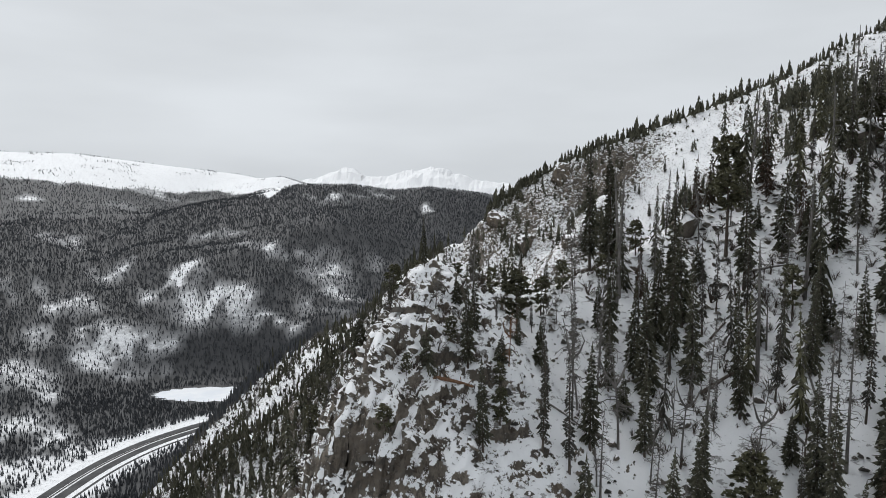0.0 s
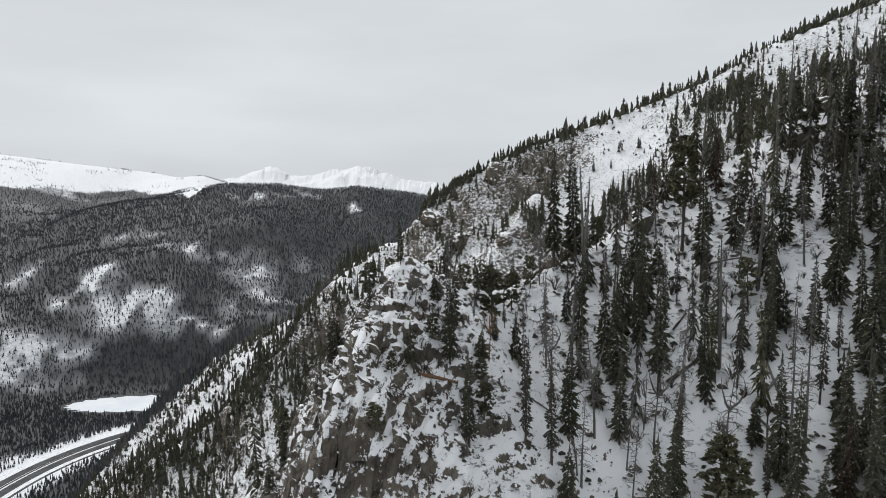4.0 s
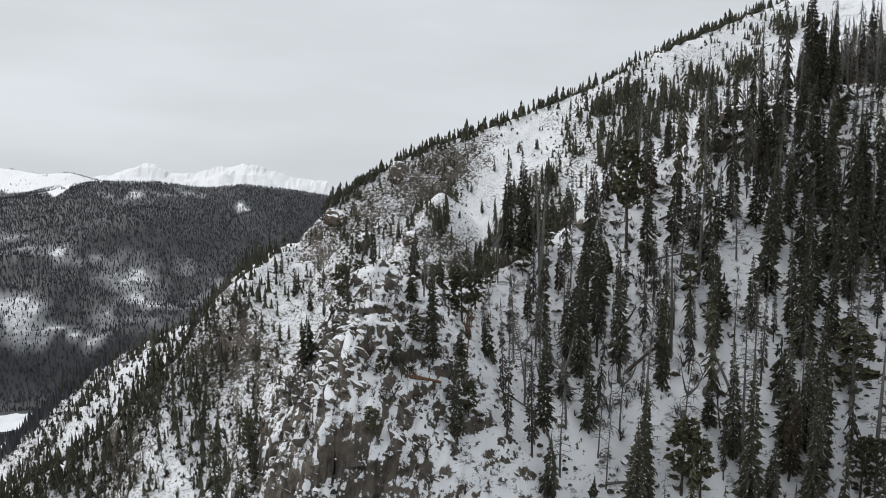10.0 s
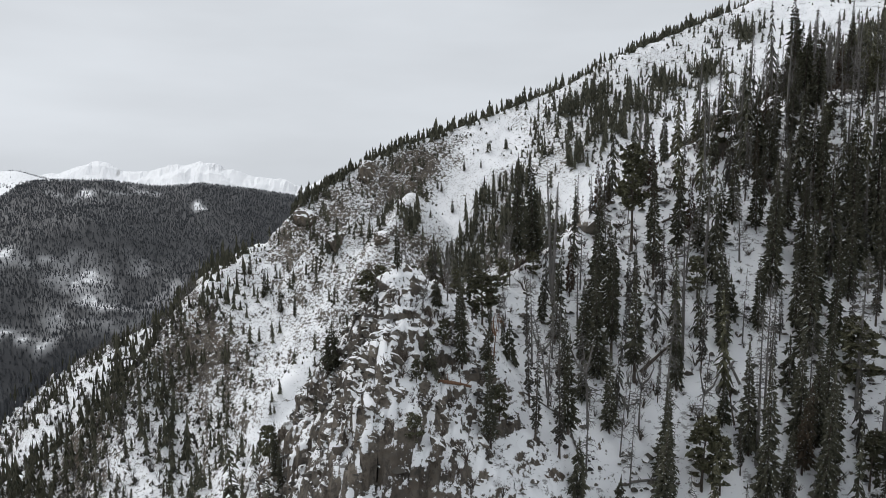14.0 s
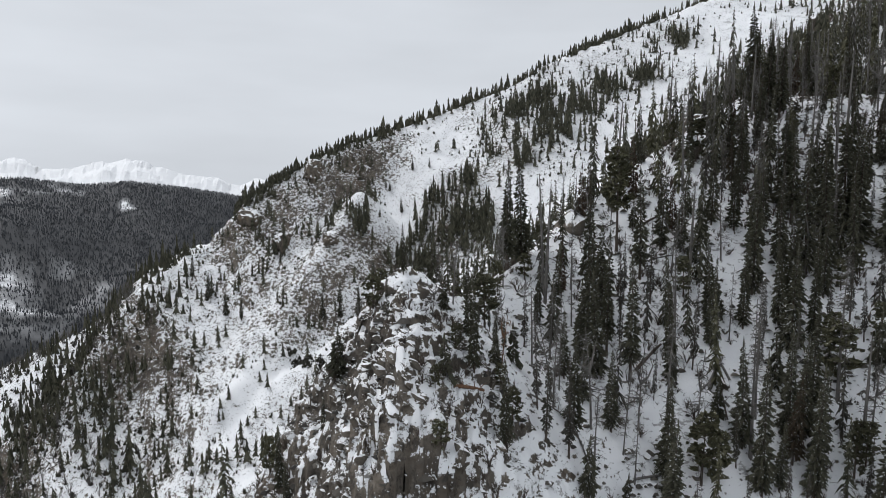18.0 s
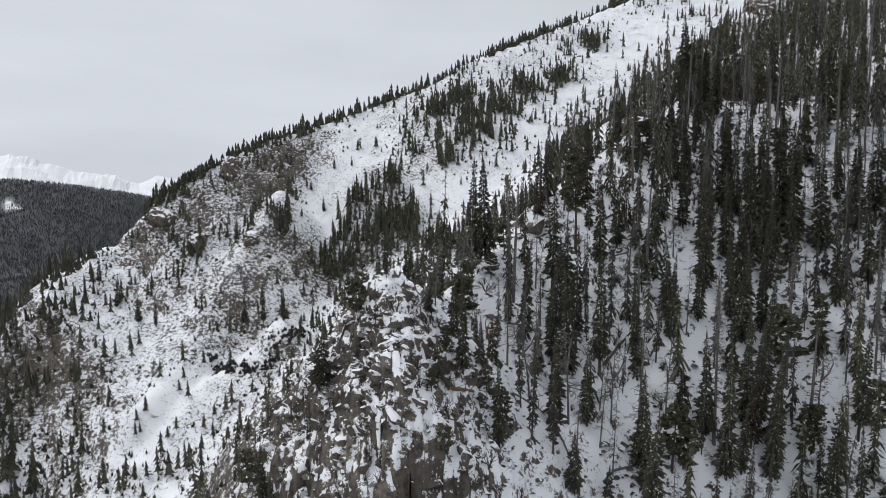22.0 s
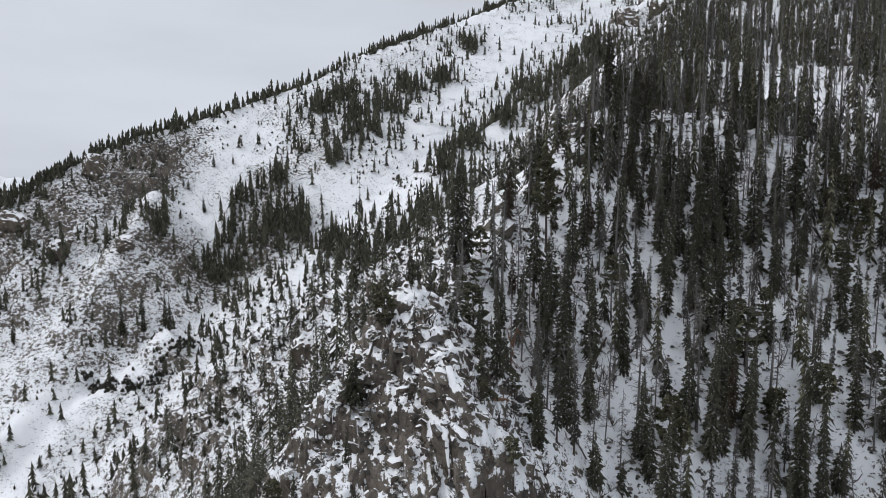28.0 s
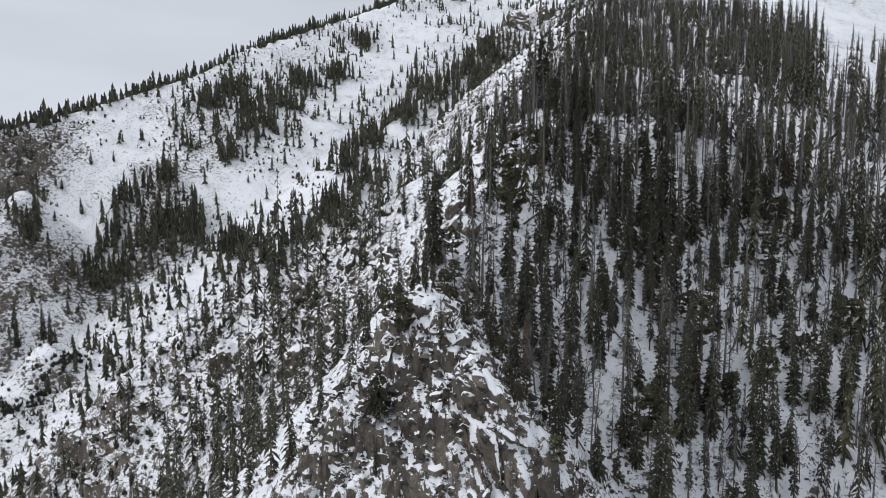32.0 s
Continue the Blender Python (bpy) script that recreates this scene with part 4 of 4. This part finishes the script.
x, y = np.interp(s, (0, 0.35, 0.5, 1), (27, 31, 36, 52)) + g.normal(0, 1.2, 260), np.interp(s, (0, 0.35, 0.5, 1), (217, 201, 197, 201)) + g.normal(0, 1.2, 260)
wood("scrub", bush(), x, y, g.uniform(0.6, 2.2, 260), g.uniform(1.0, 2.4, 260), GREYISH, "scrub added in the gully bed for the dark gap between ledges")
x, y, g = scatter(22, 4000, 20, 420, 287, 302, lambda x, y: np.clip(0.75 + 1.6 * rough(x, y, 30, 2, 91), 0.1, 1.0))
crown = g.gamma(7, 0.5, len(x)) + 0.9
wood("ridge_fir_wood", star_tree(4, 4), x, y, crown, crown * 0.34 + 0.4, FIR, "row of small dark firs along the skyline ridge")
x, y, g = scatter(23, 9000, -420, 0, 240, 640, lambda x, y: np.clip(0.6 + 1.2 * rough(x, y, 60, 3, 95), 0.08, 1))
wood("lower_slope_wood", star_tree(3, 4), x, y, g.gamma(5, 0.9, len(x)) + 1.5, g.uniform(1.5, 2.5, len(x)), FIR, "firs on the lower ridges falling to the valley")


def far_points(seed, count):
    g = np.random.default_rng(seed)
    r = np.sqrt(g.uniform(420**2, 3500**2, count))
    r = np.where(g.uniform(0, 1, count) < 0.5, g.uniform(420, 2300, count), r)
    a = np.radians(g.uniform(-44, 15, count))
    x, y = r * np.sin(a), r * np.cos(a)
    z = height(x, y)
    share = forest_share(x, y, z) * np.clip((off_road(x, y) - 36) / 6, 0, 1) * (np.hypot((x - POND[0]) / 2.2, y - POND[1]) > 56)
    keep = g.uniform(0, 1, count) < share
    return x[keep], y[keep], g


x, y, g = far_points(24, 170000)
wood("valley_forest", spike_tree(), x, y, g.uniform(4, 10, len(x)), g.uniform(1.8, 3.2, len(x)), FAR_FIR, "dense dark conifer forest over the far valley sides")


# ---- loose rock, logs, road ----
def make_cliff():
    s = Shader("brown_weathered_rock", 0.9)
    crack = s.noise(7.0, 6, 0.7, stretch=(1.0, 1.0, 0.5))
    tone = s.mix(s.ramp(crack, 0.32, 0.68), (0.075, 0.066, 0.056), (0.185, 0.155, 0.122))
    tone = s.mix(s.ramp(s.noise(2.5, 3), 0.5, 0.68, 0.0, 0.6), tone, (0.17, 0.128, 0.092))
    flat = s.math("ADD", s.up(), s.math("MULTIPLY", s.math("SUBTRACT", s.noise(6.0, 5, 0.65), 0.5), 1.3))
    return s.done(s.mix(s.ramp(flat, 0.5, 0.58), tone, SNOW), None, s.noise(16.0, 6, 0.75), 0.15)


def make_cap():
    s = Shader("settled_snow", 0.6)
    return s.done(s.mix(s.ramp(s.noise(2.0, 4), 0.35, 0.7), SNOW, SNOW_DULL), None, s.noise(6, 4), 0.02)


CLIFF, CAP = make_cliff(), make_cap()


def rock_mesh(seed, detail=2):
    """A broken, faceted boulder about one metre across."""
    r = random.Random(seed)
    bm = bmesh.new()
    bmesh.ops.create_icosphere(bm, subdivisions=detail, radius=0.6)
    cuts = [(Vector((r.gauss(0, 1), r.gauss(0, 1), r.gauss(0, 0.7))).normalized(), r.uniform(0.25, 0.48)) for _ in range(9)]
    for v in bm.verts:
        for n, d in cuts:
            over = v.co.dot(n) - d
            if over > 0:
                v.co -= n * over
        v.co.z *= 0.75
    bmesh.ops.dissolve_limit(bm, angle_limit=radians(6), verts=bm.verts, edges=bm.edges)
    bmesh.ops.triangulate(bm, faces=bm.faces)
    me = bpy.data.meshes.new("rock")
    bm.to_mesh(me)
    bm.free()
    me.materials.append(ROCK)
    return me


ROCKS = [rock_mesh(k) for k in range(8)]


def lay_rock(x, y, size, label, sink=0.25, tall=1.0):
    z = float(height(np.array([x]), np.array([y]))[0])
    ob = tagged(new("boulder", ROCKS[rng.randrange(8)]), label, "rock", "rocks on the slope")
    ob.matrix_basis = pose(x, y, z + size * (0.3 - sink), rng.uniform(-25, 25), rng.uniform(-25, 25), rng.uniform(0, 360)) @ Matrix.Diagonal((size * rng.uniform(0.8, 1.3), size * rng.uniform(0.7, 1.2), size * tall, 1))
    return ob


big = lay_rock(21.2, 56.0, 3.4, "big rounded brown boulder on the spur crest with a snow cap", 0.3, 0.9)
tower = lay_rock(36.5, 56.5, 3.0, "brown rock tower by the pines on the crest", 0.1, 1.2)
for k in range(120):
    a, d = rng.uniform(0, 6.283), abs(rng.gauss(0, 8.0))
    x, y, size = -5 + d * math.cos(a), 39 + d * math.sin(a), rng.choice((0.3, 0.35, 0.45, 0.5, 0.6, 0.8))
    ob = lay_rock(x, y, size, "angular grey-brown rock slab of the crag with patchy snow", 0.3)
    z = float(height(np.array([x]), np.array([y]))[0])
    ob.matrix_basis = pose(x, y, z - 0.05 * size, rng.gauss(-20, 18), rng.gauss(38, 20), rng.gauss(-35, 30)) @ Matrix.Diagonal((size * rng.uniform(1.0, 2.0), size * rng.uniform(0.6, 1.1), size * rng.uniform(0.7, 1.2), 1))
for k in range(110):
    lay_rock(rng.uniform(2, 48), rng.uniform(33, 58), rng.choice((0.25, 0.35, 0.45, 0.6, 0.8)), "grey stone poking out of the snow", 0.3)


def cliff_mesh(seed):
    """A weathered outcrop about one metre across: cut faces, cracks and ledges."""
    r = random.Random(seed)
    bm = bmesh.new()
    bmesh.ops.create_icosphere(bm, subdivisions=4, radius=0.6)
    cuts = [(Vector((r.gauss(0, 1), r.gauss(0, 1), r.gauss(0, 0.5))).normalized(), r.uniform(0.3, 0.5)) for _ in range(8)]
    for v in bm.verts:
        for n, d in cuts:
            over = v.co.dot(n) - d
            if over > 0:
                v.co -= n * over
    co = np.array([v.co[:] for v in bm.verts])
    push = 0.10 * rubble(co[:, 0], co[:, 1], 0.5 * co[:, 2], 0.2, seed) + 0.06 * rubble(co[:, 0], co[:, 1], 1.6 * co[:, 2], 0.13, seed + 9)
    for v, p in zip(bm.verts, push):
        v.co *= 1 + 1.6 * p
    me = bpy.data.meshes.new("outcrop")
    bm.to_mesh(me)
    bm.free()
    me.materials.append(CLIFF)
    return me


CLIFFS = [cliff_mesh(k) for k in range(4)]
OUTCROP = "weathered brown rock outcrop with snow on its ledges"
for k, (x, y, wide, tall) in enumerate(((53, 287, 12, 11), (49, 247, 11, 5), (35, 266, 11, 10), (24, 283, 10, 9), (242, 166, 18, 14), (262, 160, 16, 12), (225, 172, 12, 8),
                                        (40, 120, 8, 6), (47, 106, 7, 6), (33, 92, 6, 5), (104, 45, 6, 5), (111, 50, 6, 5), (138, 58, 8, 7), (28, 60.5, 3.4, 2.6), (43, 61.5, 4, 3.2))):
    ob = tagged(new("rock_outcrop", CLIFFS[k % 4]), OUTCROP, "rock", "rock outcrops")
    ob.matrix_basis = pose(x, y, float(height(np.array([x]), np.array([y]))[0]) - 0.2 * tall, rng.uniform(-12, 12), rng.uniform(-12, 12), rng.uniform(0, 360)) @ Matrix.Diagonal((wide, wide * 0.75, tall, 1))


def snow_cap(boulder):
    """Snow lying on the top of a boulder: a thin lens that follows its upper faces."""
    own = boulder.data
    top = max(v.co.z for v in own.vertices)
    verts, faces, at = [], [], {}
    for p in own.polygons:
        if p.normal.z > 0.6:
            for i in p.vertices:
                if i not in at:
                    at[i] = len(verts)
                    c = own.vertices[i].co
                    verts.append((c.x * 0.97, c.y * 0.97, c.z + 0.015 + 0.05 * max(0, c.z / top)))
            faces.append(tuple(at[i] for i in p.vertices))
    if faces:
        part("snow_cap", sheet("snow_cap", verts, faces, CAP, True), boulder, "soft white cap of snow")


snow_cap(big)
snow_cap(tower)


def rubble_heap(name, seed, count, spots, sizes, bare, label):
    """Many angular rocks that make up a broken face, one object."""
    g = np.random.default_rng(seed)
    verts, faces, base = [], [], 0
    forms = []
    for me in (rock_mesh(50 + k, 1) for k in range(8)):
        forms.append((np.array([v.co[:] for v in me.vertices]), np.array([p.vertices[:] for p in me.polygons])))
    cx, cy, reach = (np.array(q) for q in zip(*spots))
    pick = g.integers(0, len(spots), count)
    x, y = cx[pick] + g.normal(0, 0.55, count) * reach[pick], cy[pick] + g.normal(0, 0.55, count) * reach[pick]
    z = height(x, y)
    for k in range(count):
        v, f = forms[k % 8]
        size = sizes[0] + (sizes[1] - sizes[0]) * g.random() ** 2.5
        turn = pose(0, 0, 0, g.normal(-18, 14), g.normal(30, 16), g.normal(-35, 25)).to_3x3() @ Matrix.Diagonal((size * g.uniform(0.9, 1.9), size * g.uniform(0.6, 1.1), size * g.uniform(0.6, 1.1)))
        verts.append(v @ np.array(turn).T + (x[k], y[k], z[k] - 0.2 * size))
        faces.append(f + base)
        base += len(v)
    verts = np.concatenate(verts)
    me = sheet(name, verts, np.concatenate(faces), GROUND)
    me.attributes.new("rock", "FLOAT", "POINT").data.foreach_set("value", np.full(len(verts), bare, np.float32))
    return tagged(new(name, me), label, "rocks", kind="stuff")


rubble_heap("crag_rubble", 31, 2200, [(-5, 37, 7), (-9, 45, 7), (-10, 29, 8), (0, 40, 5), (-6, 34, 7), (-3, 47, 4), (2, 49, 4), (-5, 48, 4), (-8, 46, 4)], (0.15, 0.5), 0.8, "broken angular grey-brown rocks of the crag, snow in the gaps")
rubble_heap("crest_rubble", 32, 700, [(20, 58, 5), (4, 62, 11), (44, 62, 12), (104, 43, 11), (62, 60, 8), (26, 84, 14)], (0.4, 1.5), 0.5, "broken rocks along the spur crest with snow on top")
rubble_heap("rib_rubble", 33, 900, [(30, 80, 10), (40, 95, 12), (48, 110, 12), (38, 122, 12), (30, 135, 12)], (0.7, 2.4), 0.7, "rough brown rock lumps on the back of the spur")
g = np.random.default_rng(77)
n = 30000
x, y = g.uniform(-20, 75, n), g.uniform(24, 70, n)
keep = (g.uniform(0, 1, n) < np.clip(0.35 + 1.2 * rough(x, y, 7, 2, 111), 0.05, 1)) & (y < 66 + 0.28 * (x - 40))
v = np.array([(0.5, 0, 0), (0.1, 0.45, 0), (-0.45, 0.2, 0), (-0.3, -0.4, 0), (0.25, -0.4, 0), (0.1, 0.05, 0.5), (-0.15, -0.1, 0.45)]) - (0, 0, 0.1)
f = np.array([(0, 1, 5), (1, 2, 5), (2, 6, 5), (2, 3, 6), (3, 4, 6), (4, 5, 6), (4, 0, 5)])
size = g.gamma(1.6, 0.09, keep.sum()) + 0.07
wood("scree", (v, f), x[keep], y[keep], size, size * g.uniform(0.9, 2.4, keep.sum()), STONE, "small dark stones and stubs poking through the snow")


def brush():
    """A bare, twiggy bush, one metre tall."""
    r, v, f = random.Random(8), [], []
    for k in range(11):
        a, lean, tall = r.uniform(0, 6.283), r.uniform(0.2, 0.9), r.uniform(0.5, 1.0)
        c, q = len(v), a + 1.57
        v += [(0.03 * math.cos(q), 0.03 * math.sin(q), -0.1), (-0.03 * math.cos(q), -0.03 * math.sin(q), -0.1), (lean * 0.6 * math.cos(a), lean * 0.6 * math.sin(a), tall)]
        f.append((c, c + 1, c + 2))
        v += [(lean * 0.25 * math.cos(a), lean * 0.25 * math.sin(a), tall * 0.4), (lean * 0.28 * math.cos(a), lean * 0.28 * math.sin(a), tall * 0.5), (lean * 0.6 * math.cos(a + 0.7), lean * 0.6 * math.sin(a + 0.7), tall * 0.85)]
        f.append((c + 3, c + 4, c + 5))
    return np.array(v), np.array(f)


n = 15000
x, y = g.uniform(-20, 80, n), g.uniform(22, 75, n)
keep = (g.uniform(0, 1, n) < np.clip(0.35 + 1.3 * rough(x, y, 6, 2, 121), 0.04, 1)) & (y < 66 + 0.28 * (x - 40))
tall = g.gamma(3, 0.16, keep.sum()) + 0.15
wood("brush", brush(), x[keep], y[keep], tall, tall * g.uniform(0.8, 1.8, keep.sum()), BARK, "bare brown twigs and dry brush sticking out of the snow")


n = 4000
x, y = g.uniform(-190, -20, n), g.uniform(205, 420, n)
keep = g.uniform(0, 1, n) < np.clip(0.3 + 1.6 * rough(x, y, 22, 2, 131), 0, 1)
tall = g.uniform(3.0, 6.5, keep.sum())
wood("bare_grove", brush(), x[keep], y[keep], tall, tall * g.uniform(0.4, 0.7, keep.sum()), GREY_WOOD, "bare grey leafless trees on the lower ridge")


def log(x, y, long, heading, thick, wood_material, label):
    x2, y2 = x + long * math.cos(heading), y + long * math.sin(heading)
    z1, z2 = (float(height(np.array([p]), np.array([q]))[0]) for p, q in ((x, y), (x2, y2)))
    heap = Heap()
    a, b = Vector((0, 0, 0)), Vector((x2 - x, y2 - y, z2 - z1))
    pts = [a.lerp(b, k / 4) + Vector((rng.uniform(-0.05, 0.05), rng.uniform(-0.05, 0.05), 0.06 * math.sin(k))) for k in range(5)]
    heap.add(*tube(pts, [thick * (1 - 0.12 * k) for k in range(5)], 7))
    ob = tagged(new("fallen_log", heap.mesh("fallen_log", wood_material, True)), label, "log", "fallen logs")
    ob.location = (x, y, z1 + thick * 0.8)
    for _ in range(4):
        q, stub = a.lerp(b, rng.uniform(0.2, 0.95)), Heap()
        end = q + Vector((rng.uniform(-0.5, 0.5), rng.uniform(-0.5, 0.5), rng.uniform(0.1, 0.7)))
        stub.add(*tube([q, q.lerp(end, 0.5) + Vector((0, 0, 0.05)), end], [0.035, 0.025, 0.01], 4))
        part("branch_stub", stub.mesh("branch_stub", wood_material, True), ob)
    return ob


log(21.8, 39.1, 2.9, 0.4, 0.15, GREY_WOOD, "grey fallen trunk lying down the open snow")
for x, y, tall, wood_material, label in ((4.3, 40.9, 3.6, RED_WOOD, "broken reddish tree trunk with a split top"), (14.9, 40.4, 4.2, GREY_WOOD, "crooked bare grey tree with curling limbs")):
    tree = make_tree("dead_tree", snag_meshes(int(x * 10), tall, 14, True, wood_material), label, "dead tree", "bare_crown")
    tree.matrix_basis = pose(x, y, float(height(np.array([x]), np.array([y]))[0]), 4, -5, 60)
log(-0.6, 38.4, 2.6, 0.25, 0.14, RED_WOOD, "split reddish log lying across the crag")
log(17.5, 42.5, 3.2, 0.2, 0.16, BARK, "dark fallen log between the firs")
for k in range(20):
    log(rng.uniform(6, 48), rng.uniform(32, 56), rng.uniform(1.5, 3.8), rng.uniform(-0.6, 2.2), rng.uniform(0.05, 0.11), rng.choice((GREY_WOOD, BARK)), "thin fallen log half buried in snow")


# ---- the road and the pond in the valley ----
def plain(name, a, b, scale, rough_value=0.85):
    s = Shader(name, rough_value)
    return s.done(s.mix(s.ramp(s.noise(scale, 5, 0.65), 0.3, 0.7), a, b), None, s.noise(scale * 3, 4), 0.02)


ASPHALT = plain("damp_asphalt", (0.055, 0.055, 0.057), (0.10, 0.10, 0.10), 0.05)
PLAIN_SNOW = plain("smooth_snow", SNOW, (0.74, 0.77, 0.81), 0.02, 0.6)


def ribbon(name, inner, outer, lift, material, label, category, kind="structure"):
    """A strip along the road between two offsets from its middle."""
    pts = []
    for a, b in zip(ROAD[:-1], ROAD[1:]):
        for k in range(12):
            pts.append(Vector(a).lerp(Vector(b), k / 12))
    for _ in range(30):
        pts = [pts[0]] + [(pts[k - 1] + pts[k] * 2 + pts[k + 1]) / 4 for k in range(1, len(pts) - 1)] + [pts[-1]]
    verts, faces = [], []
    for k, p in enumerate(pts):
        d = (pts[min(k + 1, len(pts) - 1)] - pts[max(k - 1, 0)]).normalized()
        side = Vector((d.y, -d.x, 0)).normalized()
        for o, z in ((inner, -0.6), (inner, lift), (outer, lift), (outer, -0.6)):
            verts.append((p.x + side.x * o, p.y + side.y * o, FLOOR + z))
        if k:
            q = 4 * k
            faces += [(q - 4 + n, q - 3 + n, q + 1 + n, q + n) for n in range(3)]
    return tagged(new(name, sheet(name, verts, faces, material)), label, category, kind=kind)


ribbon("road", -18, -5, 0.35, ASPHALT, "dark bare asphalt of one carriageway between snow banks", "road")
ribbon("road", 3, 17, 0.35, ASPHALT, "dark bare asphalt of the other carriageway", "road")
ribbon("road", 26, 30, 0.3, ASPHALT, "narrow side road along the highway", "road")
ribbon("trim", -1.4, -1.0, 1.4, GREY_WOOD, "low barrier on the snowy median of the road", "barrier")
n = 48
ring = [(POND[0] + 2.2 * 52 * math.cos(2 * math.pi * k / n) * (1 + 0.12 * math.sin(3 * k)), POND[1] + 44 * math.sin(2 * math.pi * k / n) * (1 + 0.1 * math.cos(2.3 * k)), FLOOR + 0.5) for k in range(n)]
tagged(new("water", sheet("water", ring + [(POND[0], POND[1], FLOOR + 0.5)], [(k, (k + 1) % n, n) for k in range(n)], PLAIN_SNOW)), "frozen pond under a smooth sheet of snow", "pond", kind="structure")
for group in KINDS.values():
    for ob, own in group:
        if ob.name not in USED:
            for piece in list(ob.children_recursive) + [ob]:
                bpy.data.objects.remove(piece)
